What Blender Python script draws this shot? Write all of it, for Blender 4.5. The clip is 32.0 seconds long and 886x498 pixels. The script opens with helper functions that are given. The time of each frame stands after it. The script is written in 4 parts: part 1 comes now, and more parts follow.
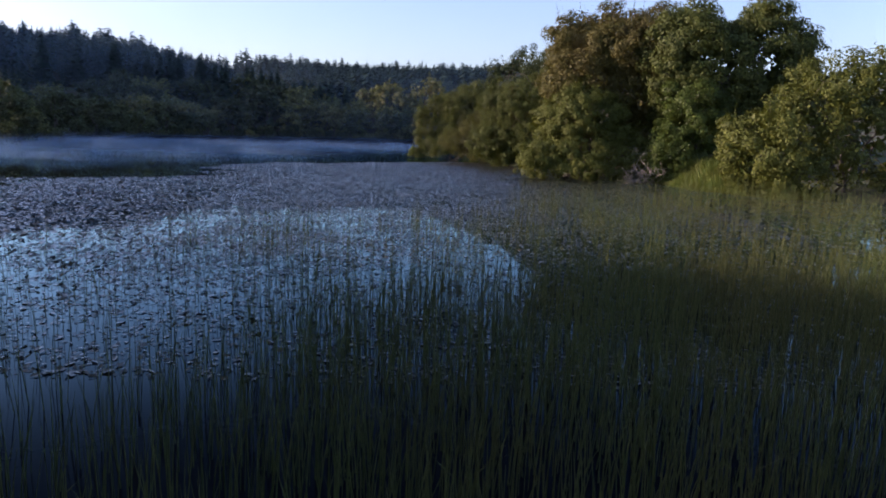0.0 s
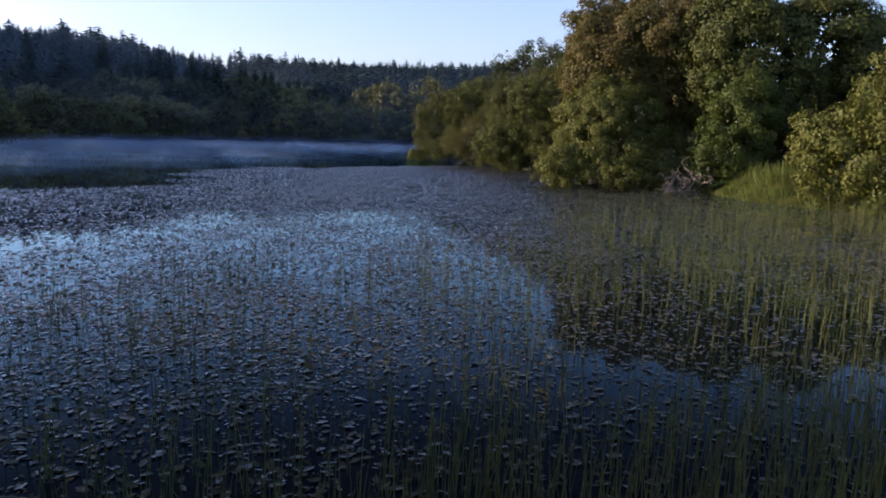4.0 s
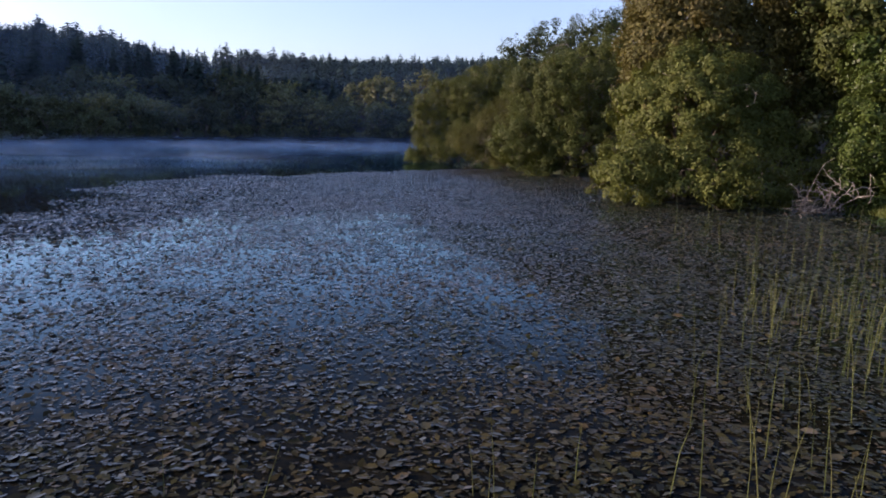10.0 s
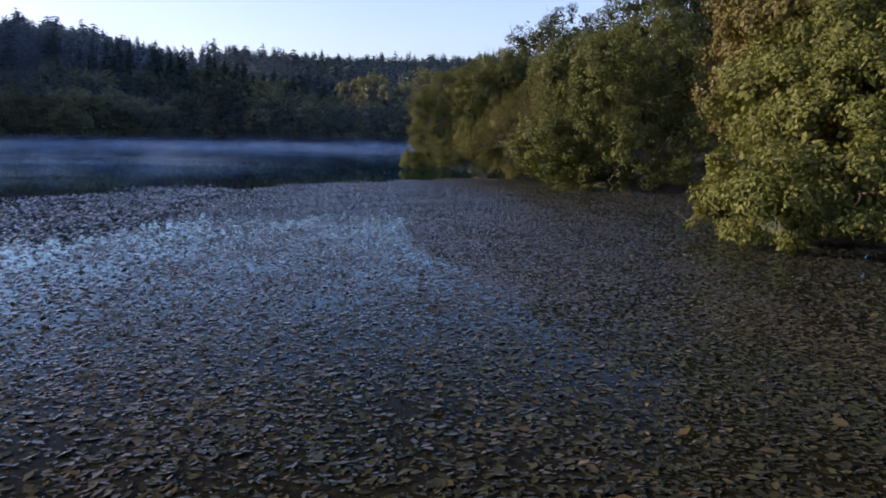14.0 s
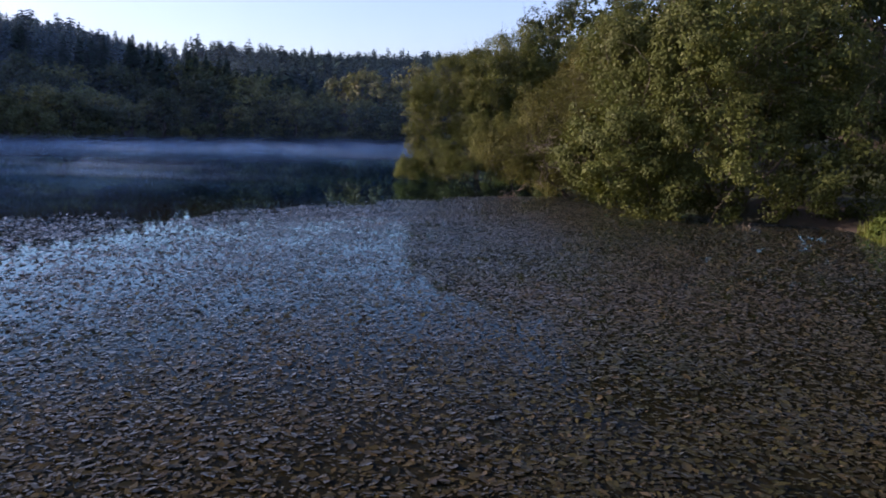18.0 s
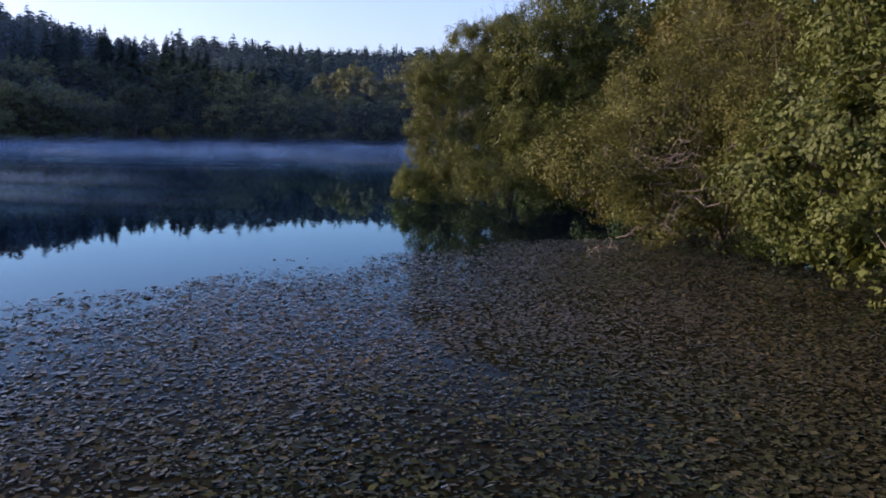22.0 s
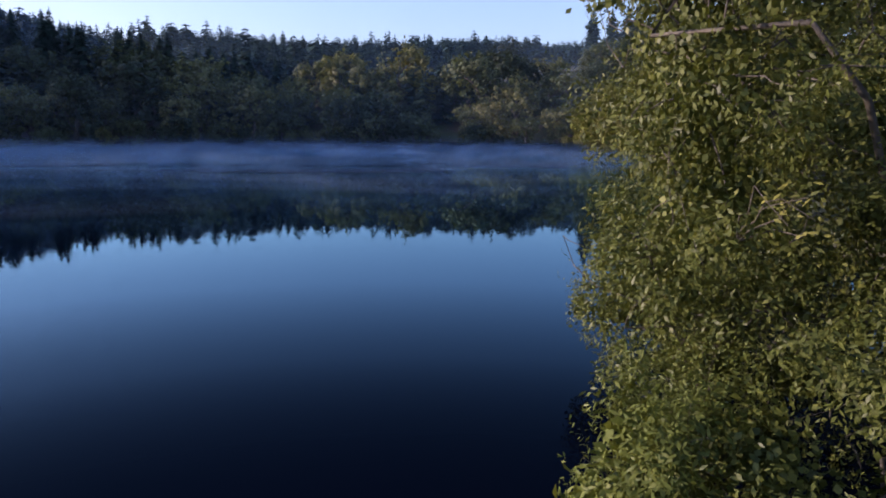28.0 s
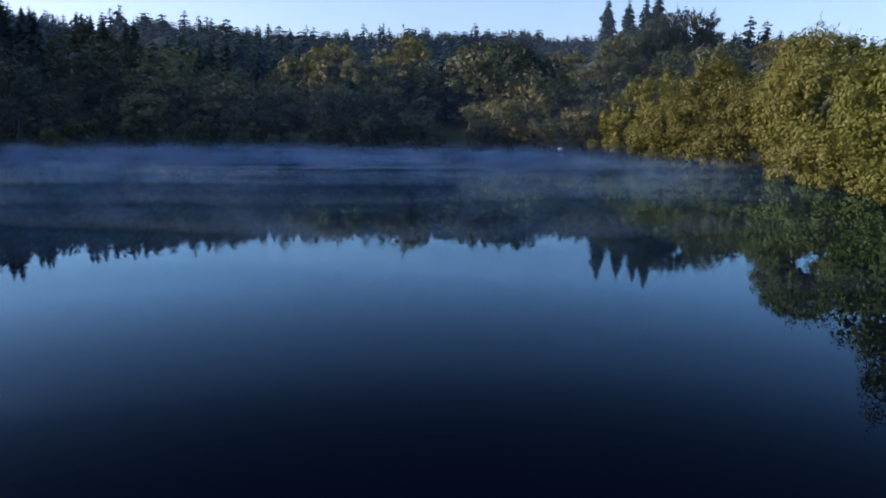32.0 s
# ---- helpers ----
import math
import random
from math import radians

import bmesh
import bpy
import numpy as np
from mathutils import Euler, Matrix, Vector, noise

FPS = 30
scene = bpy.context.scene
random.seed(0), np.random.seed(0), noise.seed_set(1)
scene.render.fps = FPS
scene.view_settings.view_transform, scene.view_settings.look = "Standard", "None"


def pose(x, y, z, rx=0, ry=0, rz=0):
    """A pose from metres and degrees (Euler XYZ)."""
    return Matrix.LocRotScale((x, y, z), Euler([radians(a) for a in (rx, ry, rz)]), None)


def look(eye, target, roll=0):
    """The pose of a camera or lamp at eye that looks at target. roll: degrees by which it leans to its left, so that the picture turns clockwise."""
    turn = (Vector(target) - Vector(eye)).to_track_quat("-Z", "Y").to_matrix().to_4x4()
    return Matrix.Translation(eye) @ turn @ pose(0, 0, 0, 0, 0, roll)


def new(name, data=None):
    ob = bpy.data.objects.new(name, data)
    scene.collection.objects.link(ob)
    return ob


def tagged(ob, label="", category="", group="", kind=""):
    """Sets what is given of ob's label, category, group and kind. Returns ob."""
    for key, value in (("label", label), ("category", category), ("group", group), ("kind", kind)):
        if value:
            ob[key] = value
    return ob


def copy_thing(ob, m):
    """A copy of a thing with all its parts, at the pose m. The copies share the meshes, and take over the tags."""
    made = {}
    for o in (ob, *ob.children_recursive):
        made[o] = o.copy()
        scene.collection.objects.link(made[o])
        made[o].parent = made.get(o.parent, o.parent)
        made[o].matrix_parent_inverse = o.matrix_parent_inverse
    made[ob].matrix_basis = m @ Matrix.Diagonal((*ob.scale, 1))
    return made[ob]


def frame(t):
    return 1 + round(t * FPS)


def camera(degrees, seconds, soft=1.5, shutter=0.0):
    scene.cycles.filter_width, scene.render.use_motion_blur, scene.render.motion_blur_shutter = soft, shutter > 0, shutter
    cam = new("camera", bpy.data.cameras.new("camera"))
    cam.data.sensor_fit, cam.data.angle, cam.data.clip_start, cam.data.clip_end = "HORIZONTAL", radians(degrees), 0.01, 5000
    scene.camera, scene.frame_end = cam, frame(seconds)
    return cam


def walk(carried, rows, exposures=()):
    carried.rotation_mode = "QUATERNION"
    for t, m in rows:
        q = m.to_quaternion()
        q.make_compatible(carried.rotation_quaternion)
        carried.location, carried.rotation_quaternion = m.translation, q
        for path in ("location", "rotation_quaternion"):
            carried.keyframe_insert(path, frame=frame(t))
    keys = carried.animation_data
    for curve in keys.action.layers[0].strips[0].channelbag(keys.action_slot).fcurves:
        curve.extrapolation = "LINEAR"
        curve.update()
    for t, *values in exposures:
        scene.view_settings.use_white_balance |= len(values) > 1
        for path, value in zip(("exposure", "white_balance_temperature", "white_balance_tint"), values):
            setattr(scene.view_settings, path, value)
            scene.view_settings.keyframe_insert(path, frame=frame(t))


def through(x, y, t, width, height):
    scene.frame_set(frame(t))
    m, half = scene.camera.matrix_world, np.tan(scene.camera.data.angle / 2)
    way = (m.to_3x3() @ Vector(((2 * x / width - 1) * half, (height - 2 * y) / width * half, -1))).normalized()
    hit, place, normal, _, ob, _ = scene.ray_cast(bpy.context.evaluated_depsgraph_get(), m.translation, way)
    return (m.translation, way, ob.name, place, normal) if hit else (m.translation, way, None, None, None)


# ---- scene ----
cam = camera(63.32, 32.0, soft=1.8)
# seconds, x, y, z, yaw, pitch, roll to the left
ROWS = [
    (0, 0.003, 0.000, 2.531, -0.251, -9.098, 1.412),
    (0.5, -0.032, 0.722, 2.537, -0.250, -9.090, 1.425),
    (1, -0.072, 1.463, 2.549, -0.243, -9.087, 1.397),
    (1.5, -0.095, 2.226, 2.562, -0.264, -9.081, 1.405),
    (2, -0.128, 3.006, 2.572, -0.255, -9.087, 1.410),
    (2.5, -0.181, 3.800, 2.579, -0.272, -9.078, 1.390),
    (4.5, -0.479, 7.060, 2.536, -0.433, -9.049, 1.235),
    (5, -0.542, 7.914, 2.530, -0.448, -9.035, 1.228),
    (5.5, -0.604, 8.794, 2.522, -0.489, -9.055, 1.195),
    (6, -0.663, 9.701, 2.514, -0.507, -9.080, 1.122),
    (6.5, -0.721, 10.636, 2.509, -0.528, -9.081, 1.077),
    (7, -0.790, 11.614, 2.500, -0.564, -9.087, 0.987),
    (7.5, -0.851, 12.618, 2.492, -0.598, -9.117, 0.901),
    (8, -0.902, 13.631, 2.486, -0.593, -9.143, 0.796),
    (8.5, -0.953, 14.676, 2.484, -0.611, -9.161, 0.698),
    (9, -1.002, 15.741, 2.483, -0.611, -9.229, 0.564),
    (9.5, -1.060, 16.833, 2.480, -0.663, -9.231, 0.566),
    (10, -1.122, 17.930, 2.455, -0.731, -9.269, 0.596),
    (10.5, -1.200, 19.045, 2.438, -0.771, -9.255, 0.691),
    (11, -1.268, 20.170, 2.433, -0.852, -9.233, 0.891),
    (11.5, -1.321, 21.303, 2.430, -0.913, -9.228, 0.961),
    (12, -1.383, 22.456, 2.427, -0.969, -9.226, 0.967),
    (12.5, -1.453, 23.634, 2.426, -1.086, -9.205, 1.062),
    (13, -1.528, 24.839, 2.422, -1.166, -9.180, 1.029),
    (13.5, -1.584, 26.062, 2.414, -1.201, -9.189, 1.017),
    (14, -1.631, 27.308, 2.402, -1.242, -9.192, 0.914),
    (14.5, -1.678, 28.579, 2.396, -1.298, -9.196, 0.894),
    (16.5, -1.886, 33.939, 2.448, -1.625, -9.196, 1.192),
    (17, -1.970, 35.238, 2.439, -1.697, -9.182, 1.153),
    (17.5, -2.053, 36.540, 2.428, -1.769, -9.179, 1.037),
    (18, -2.132, 37.873, 2.433, -1.822, -9.181, 0.979),
    (18.5, -2.222, 39.234, 2.436, -1.898, -9.174, 1.028),
    (19, -2.307, 40.625, 2.432, -1.984, -9.172, 1.062),
    (19.5, -2.387, 42.043, 2.430, -2.036, -9.188, 1.043),
    (20, -2.459, 43.461, 2.427, -2.124, -9.200, 1.021),
    (20.5, -2.541, 44.905, 2.427, -2.242, -9.177, 1.040),
    (21, -2.620, 46.380, 2.421, -2.296, -9.175, 0.973),
    (21.5, -2.696, 47.912, 2.416, -2.377, -9.177, 0.998),
    (22, -2.766, 49.508, 2.422, -2.443, -9.169, 0.973),
    (22.5, -2.843, 51.176, 2.422, -2.513, -9.186, 0.928),
    (23, -2.926, 52.922, 2.422, -2.565, -9.197, 0.831),
    (23.5, -3.038, 54.745, 2.415, -2.634, -9.204, 0.806),
    (24, -3.151, 56.597, 2.427, -2.676, -9.257, 0.745),
    (24.5, -3.254, 58.487, 2.457, -2.730, -9.311, 0.756),
    (26.5, -3.928, 66.086, 2.426, -2.850, -9.549, 0.224),
    (27, -4.078, 68.005, 2.459, -2.942, -9.527, 0.281),
    (27.5, -4.207, 69.928, 2.498, -3.053, -9.477, 0.416),
    (28, -4.341, 71.861, 2.531, -3.126, -9.442, 0.446),
    (28.5, -4.471, 73.798, 2.559, -3.177, -9.483, 0.359),
    (29, -4.629, 75.752, 2.576, -3.246, -9.474, 0.363),
    (29.5, -4.801, 77.717, 2.613, -3.371, -9.476, 0.395),
    (30, -5.000, 79.681, 2.655, -3.468, -9.485, 0.396),
    (30.5, -5.217, 81.627, 2.693, -3.597, -9.480, 0.468),
    (31, -5.431, 83.538, 2.724, -3.730, -9.483, 0.535),
    (31.5, -5.650, 85.430, 2.750, -3.871, -9.488, 0.658),
    (32, -5.880, 87.317, 2.769, -3.986, -9.467, 0.639),
]
walk(cam, [(t, pose(x, y, z, 90 + pitch, 0, yaw) @ pose(0, 0, 0, 0, 0, roll)) for t, x, y, z, yaw, pitch, roll in ROWS],
     [(0, 0.72, 5600, 31), (16, 0.75, 5600, 34), (24, 0.74, 5450, 35), (28, 0.67, 5350, 33), (32, 0.64, 5350, 26)])

# ---- light ----
SUN_AZ, SUN_EL = math.atan2(-1.0, 0.11), radians(18)
world = bpy.data.worlds.new("world")
scene.world = world
world.use_nodes = True
wn = world.node_tree
sky = wn.nodes.new("ShaderNodeTexSky")
sky.sky_type = "NISHITA"
sky.sun_disc = False
sky.sun_elevation, sky.sun_rotation = SUN_EL, SUN_AZ
sky.altitude, sky.air_density, sky.dust_density, sky.ozone_density = 50, 1.0, 1.8, 1.0
wn.links.new(sky.outputs[0], wn.nodes["Background"].inputs[0])
wn.nodes["Background"].inputs[1].default_value = 0.15
sun_dir = Vector((math.sin(SUN_AZ) * math.cos(SUN_EL), math.cos(SUN_AZ) * math.cos(SUN_EL), math.sin(SUN_EL)))
sun = new("sun", bpy.data.lights.new("sun", "SUN"))
sun.data.energy, sun.data.angle, sun.data.color = 4.2, radians(0.6), (1.0, 0.78, 0.50)
sun.matrix_world = look(sun_dir * 50, (0, 0, 0))

# ---- mesh helpers ----


def raw_mesh(name, verts, faces):
    """A mesh from arrays; faces all have the same number of corners."""
    me = bpy.data.meshes.new(name)
    n, k = faces.shape
    me.vertices.add(len(verts))
    me.vertices.foreach_set("co", np.ascontiguousarray(verts, dtype=np.float32).ravel())
    me.loops.add(n * k)
    me.loops.foreach_set("vertex_index", np.ascontiguousarray(faces, dtype=np.int32).ravel())
    me.polygons.add(n)
    me.polygons.foreach_set("loop_start", np.arange(0, n * k, k, dtype=np.int32))
    me.update(calc_edges=True)
    return me


def place(name, me, material, parent=None, label=""):
    me.materials.append(material)
    ob = new(name, me)
    if parent is not None:
        ob.parent = parent
    if label:
        ob["label"] = label
    return ob


def thing(name, x, y, z, label, category, group=""):
    """An empty at the base of a thing, which parents its parts."""
    ob = new(name)
    ob.location = (x, y, z)
    return tagged(ob, label, category, group)


def unit(a):
    return a / np.maximum(np.linalg.norm(a, axis=-1, keepdims=True), 1e-9)


def leaf_quads(c, n, d, length, width, fold=0.18):
    """Pointed leaves with a fold along the midrib: centres, normals, tip directions, sizes."""
    d = unit(d - n * (d * n).sum(1, keepdims=True))
    w = np.cross(n, d)
    length, width = np.asarray(length)[:, None], np.asarray(width)[:, None]
    v = np.stack([c - d * length * 0.5, c - w * width * 0.5 + n * width * fold + d * length * 0.06,
                  c + d * length * 0.5, c + w * width * 0.5 + n * width * fold + d * length * 0.06], 1)
    return v.reshape(-1, 3), np.arange(len(c) * 4).reshape(-1, 4)


def tubes(lines, sides=5):
    """Tapered tubes along polylines of (points, radii), as one set of vertices and faces."""
    vs, fs, base = [], [], 0
    ang = np.arange(sides) * 2 * math.pi / sides
    for pts, rad in lines:
        pts, rad = np.asarray(pts, float), np.asarray(rad, float)
        tan = unit(np.gradient(pts, axis=0))
        ref = np.where(np.abs(tan[:, 2:3]) > 0.9, np.array([[1.0, 0, 0]]), np.array([[0, 0, 1.0]]))
        u = unit(np.cross(tan, ref))
        w = np.cross(tan, u)
        ring = pts[:, None] + rad[:, None, None] * (np.cos(ang)[None, :, None] * u[:, None] + np.sin(ang)[None, :, None] * w[:, None])
        vs.append(ring.reshape(-1, 3))
        a = np.arange(len(pts) - 1)[:, None] * sides + np.arange(sides)[None]
        b = np.arange(len(pts) - 1)[:, None] * sides + (np.arange(sides)[None] + 1) % sides
        fs.append((np.stack([a, b, b + sides, a + sides], -1).reshape(-1, 4)) + base)
        base += len(pts) * sides
    return np.concatenate(vs), np.concatenate(fs)


def wander(rng, start, end, steps=7, jitter=0.12):
    """A crooked line from start to end."""
    start, end = np.asarray(start, float), np.asarray(end, float)
    t = np.linspace(0, 1, steps)[:, None]
    size = np.linalg.norm(end - start)
    p = start + (end - start) * t
    p += np.cumsum(rng.normal(0, jitter * size / steps, p.shape), 0) * np.sin(math.pi * t)
    return p


# ---- materials ----


def nodes_of(name):
    m = bpy.data.materials.new(name)
    m.use_nodes = True
    t = m.node_tree
    return m, t, t.nodes["Principled BSDF"], t.nodes["Material Output"]


def add(t, kind, **values):
    n = t.nodes.new(kind)
    for key, value in values.items():
        n.inputs[key].default_value = value
    return n


def ramp(t, source, stops, blend="LINEAR"):
    r = t.nodes.new("ShaderNodeValToRGB")
    r.color_ramp.interpolation = blend
    while len(r.color_ramp.elements) < len(stops):
        r.color_ramp.elements.new(0.5)
    for e, (p, c) in zip(r.color_ramp.elements, stops):
        e.position, e.color = p, (*c, 1)
    t.links.new(source, r.inputs[0])
    return r.outputs[0]


def mixed(t, factor, a, b, blend="MIX"):
    n = t.nodes.new("ShaderNodeMix")
    n.data_type, n.blend_type = "RGBA", blend
    for i, v in ((0, factor), (6, a), (7, b)):
        if isinstance(v, bpy.types.NodeSocket):
            t.links.new(v, n.inputs[i])
        else:
            n.inputs[i].default_value = v if i == 0 else (*v, 1)
    return n.outputs[2]


def noise_tex(t, scale, detail=4.0, rough=0.55, vector=None):
    n = add(t, "ShaderNodeTexNoise", Scale=scale, Detail=detail, Roughness=rough)
    if vector is None:
        vector = t.nodes.new("ShaderNodeTexCoord").outputs["Object"]
    t.links.new(vector, n.inputs["Vector"])
    return n.outputs["Fac"]


def bumped(t, bsdf, height, strength, distance):
    b = add(t, "ShaderNodeBump", Strength=strength, Distance=distance)
    t.links.new(height, b.inputs["Height"])
    t.links.new(b.outputs[0], bsdf.inputs["Normal"])


def leaf_material(name, dark, mid, light, patch=0.7, rough=0.55, through=0.2, patch_colour=None, tint=False):
    """Leaves: each its own shade, patches of another tint over a metre or two, light passing through the blade."""
    m, t, p, out = nodes_of(name)
    geo = t.nodes.new("ShaderNodeNewGeometry")
    col = ramp(t, geo.outputs["Random Per Island"], [(0.0, dark), (0.5, mid), (1.0, light)])
    area = ramp(t, noise_tex(t, patch, 3.0), [(0.35, (0.0,) * 3), (0.68, (1.0,) * 3)])
    other = patch_colour or tuple(0.75 * v for v in mid)
    col = mixed(t, area, col, other) if patch_colour is None else mixed(t, mixed(t, 0.65, (0, 0, 0), area), col, other)
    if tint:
        # per-tree colour, from hazy blue shade to warm sunlight, painted into the leaves
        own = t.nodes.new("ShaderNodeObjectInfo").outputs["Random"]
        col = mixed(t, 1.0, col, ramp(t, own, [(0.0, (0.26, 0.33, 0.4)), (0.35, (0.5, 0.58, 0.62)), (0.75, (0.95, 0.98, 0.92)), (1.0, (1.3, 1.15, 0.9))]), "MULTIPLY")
    t.links.new(col, p.inputs["Base Color"])
    p.inputs["Roughness"].default_value = rough
    p.inputs["Specular IOR Level"].default_value = 0.16
    tr = t.nodes.new("ShaderNodeBsdfTranslucent")
    t.links.new(mixed(t, 1.0, col, (1.25, 1.2, 0.5), "MULTIPLY"), tr.inputs["Color"])
    mix = add(t, "ShaderNodeMixShader", Fac=through)
    t.links.new(p.outputs[0], mix.inputs[1])
    t.links.new(tr.outputs[0], mix.inputs[2])
    t.links.new(mix.outputs[0], out.inputs["Surface"])
    return m


def wood_material(name, a, b, scale=6.0, rough=0.85):
    m, t, p, out = nodes_of(name)
    n = noise_tex(t, scale, 6.0)
    t.links.new(ramp(t, n, [(0.3, a), (0.7, b)]), p.inputs["Base Color"])
    p.inputs["Roughness"].default_value = rough
    bumped(t, p, noise_tex(t, scale * 6, 3.0), 0.6, 0.01)
    return m


def water_material():
    """Deep peaty water: the mirror weakens as one looks down into it."""
    m, t, p, out = nodes_of("lake_water")
    t.nodes.remove(p)
    body = t.nodes.new("ShaderNodeBsdfDiffuse")
    # weed and silt show through the shallows
    where = t.nodes.new("ShaderNodeSeparateXYZ")
    t.links.new(t.nodes.new("ShaderNodeTexCoord").outputs["Object"], where.inputs[0])
    reach = add(t, "ShaderNodeMapRange")
    t.links.new(where.outputs[1], reach.inputs[0])
    for k, v in ((1, 60.0), (2, 65.0), (3, 1.0), (4, 0.0)):
        reach.inputs[k].default_value = v
    begin = add(t, "ShaderNodeMapRange")
    t.links.new(where.outputs[1], begin.inputs[0])
    for k, v in ((1, 15.0), (2, 30.0), (3, 0.35), (4, 1.0)):
        begin.inputs[k].default_value = v
    shallow = t.nodes.new("ShaderNodeMath")
    shallow.operation = "MULTIPLY"
    t.links.new(reach.outputs[0], shallow.inputs[0])
    t.links.new(begin.outputs[0], shallow.inputs[1])
    weed = ramp(t, noise_tex(t, 9.0, 4.0, 0.65), [(0.36, (0.006, 0.006, 0.0032)), (0.55, (0.0135, 0.0122, 0.0058)), (0.72, (0.024, 0.0205, 0.0090))])
    t.links.new(mixed(t, shallow.outputs[0], (0.001, 0.002, 0.006), weed), body.inputs["Color"])
    gloss = add(t, "ShaderNodeBsdfGlossy", Color=(0.58, 0.85, 1.0, 1), Roughness=0.012)
    co = t.nodes.new("ShaderNodeTexCoord").outputs["Object"]
    mp = add(t, "ShaderNodeMapping", Scale=(0.55, 1.6, 1.0))
    t.links.new(co, mp.inputs["Vector"])
    fine = noise_tex(t, 2.2, 2.0, 0.5, mp.outputs[0])
    # breaths of wind leave most of the lake smooth
    calm = ramp(t, noise_tex(t, 0.045, 2.0, 0.5, co), [(0.42, (0.10,) * 3), (0.8, (0.9,) * 3)])
    h = t.nodes.new("ShaderNodeMath")
    h.operation = "MULTIPLY"
    t.links.new(fine, h.inputs[0])
    t.links.new(calm, h.inputs[1])
    bumped(t, gloss, h.outputs[0], 0.08, 0.02)
    fres = add(t, "ShaderNodeFresnel", IOR=1.333)
    fac = ramp(t, fres.outputs[0], [(0.0, (0.0,) * 3), (0.085, (0.0,) * 3), (0.16, (0.045,) * 3), (0.28, (0.25,) * 3), (0.5, (0.53,) * 3), (1.0, (1.0,) * 3)], "B_SPLINE")
    mix = t.nodes.new("ShaderNodeMixShader")
    t.links.new(fac, mix.inputs[0])
    t.links.new(body.outputs[0], mix.inputs[1])
    t.links.new(gloss.outputs[0], mix.inputs[2])
    t.links.new(mix.outputs[0], out.inputs["Surface"])
    return m


def pad_material():
    m, t, p, out = nodes_of("floating_leaf")
    geo = t.nodes.new("ShaderNodeNewGeometry")
    col = ramp(t, geo.outputs["Random Per Island"], [(0.0, (0.008, 0.010, 0.0045)), (0.4, (0.0205, 0.0245, 0.0085)), (0.8, (0.038, 0.041, 0.014)), (0.985, (0.058, 0.044, 0.019)), (0.996, (0.08, 0.062, 0.03)), (1.0, (0.15, 0.12, 0.07))])
    brown = ramp(t, noise_tex(t, 0.16, 3.0), [(0.4, (0.0,) * 3), (0.62, (1.0,) * 3)])
    col = mixed(t, brown, col, mixed(t, 0.5, col, (0.058, 0.040, 0.016)))
    t.nodes.remove(p)
    flat = t.nodes.new("ShaderNodeBsdfDiffuse")
    t.links.new(col, flat.inputs["Color"])
    wet = add(t, "ShaderNodeBsdfGlossy", Color=(0.86, 0.93, 1.0, 1), Roughness=0.32)
    fres = add(t, "ShaderNodeFresnel", IOR=1.4)
    shine = ramp(t, fres.outputs[0], [(0.0, (0.0,) * 3), (0.08, (0.008,) * 3), (0.2, (0.12,) * 3), (0.4, (0.5,) * 3), (1.0, (0.9,) * 3)], "B_SPLINE")
    mix = t.nodes.new("ShaderNodeMixShader")
    t.links.new(shine, mix.inputs[0])
    t.links.new(flat.outputs[0], mix.inputs[1])
    t.links.new(wet.outputs[0], mix.inputs[2])
    t.links.new(mix.outputs[0], out.inputs["Surface"])
    return m


def ground_material():
    m, t, p, out = nodes_of("bank_ground")
    big, fine = noise_tex(t, 0.25, 4.0), noise_tex(t, 5.0, 5.0)
    grass = mixed(t, fine, (0.022, 0.034, 0.010), (0.055, 0.07, 0.02))
    soil = mixed(t, fine, (0.03, 0.022, 0.014), (0.075, 0.055, 0.035))
    t.links.new(mixed(t, ramp(t, big, [(0.42, (0.0,) * 3), (0.62, (1.0,) * 3)]), grass, soil), p.inputs["Base Color"])
    p.inputs["Roughness"].default_value = 0.95
    bumped(t, p, fine, 0.8, 0.06)
    return m


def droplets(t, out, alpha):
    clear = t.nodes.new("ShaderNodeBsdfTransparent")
    # the blue of the skylight is put into the droplets' colour
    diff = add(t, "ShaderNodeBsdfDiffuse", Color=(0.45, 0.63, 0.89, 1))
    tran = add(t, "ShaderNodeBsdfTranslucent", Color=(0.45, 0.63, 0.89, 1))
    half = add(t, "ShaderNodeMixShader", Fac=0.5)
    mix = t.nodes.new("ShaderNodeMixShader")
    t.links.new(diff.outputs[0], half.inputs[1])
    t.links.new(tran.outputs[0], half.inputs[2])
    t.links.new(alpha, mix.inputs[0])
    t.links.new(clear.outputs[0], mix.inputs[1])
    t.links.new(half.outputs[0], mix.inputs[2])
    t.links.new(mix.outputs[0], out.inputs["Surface"])


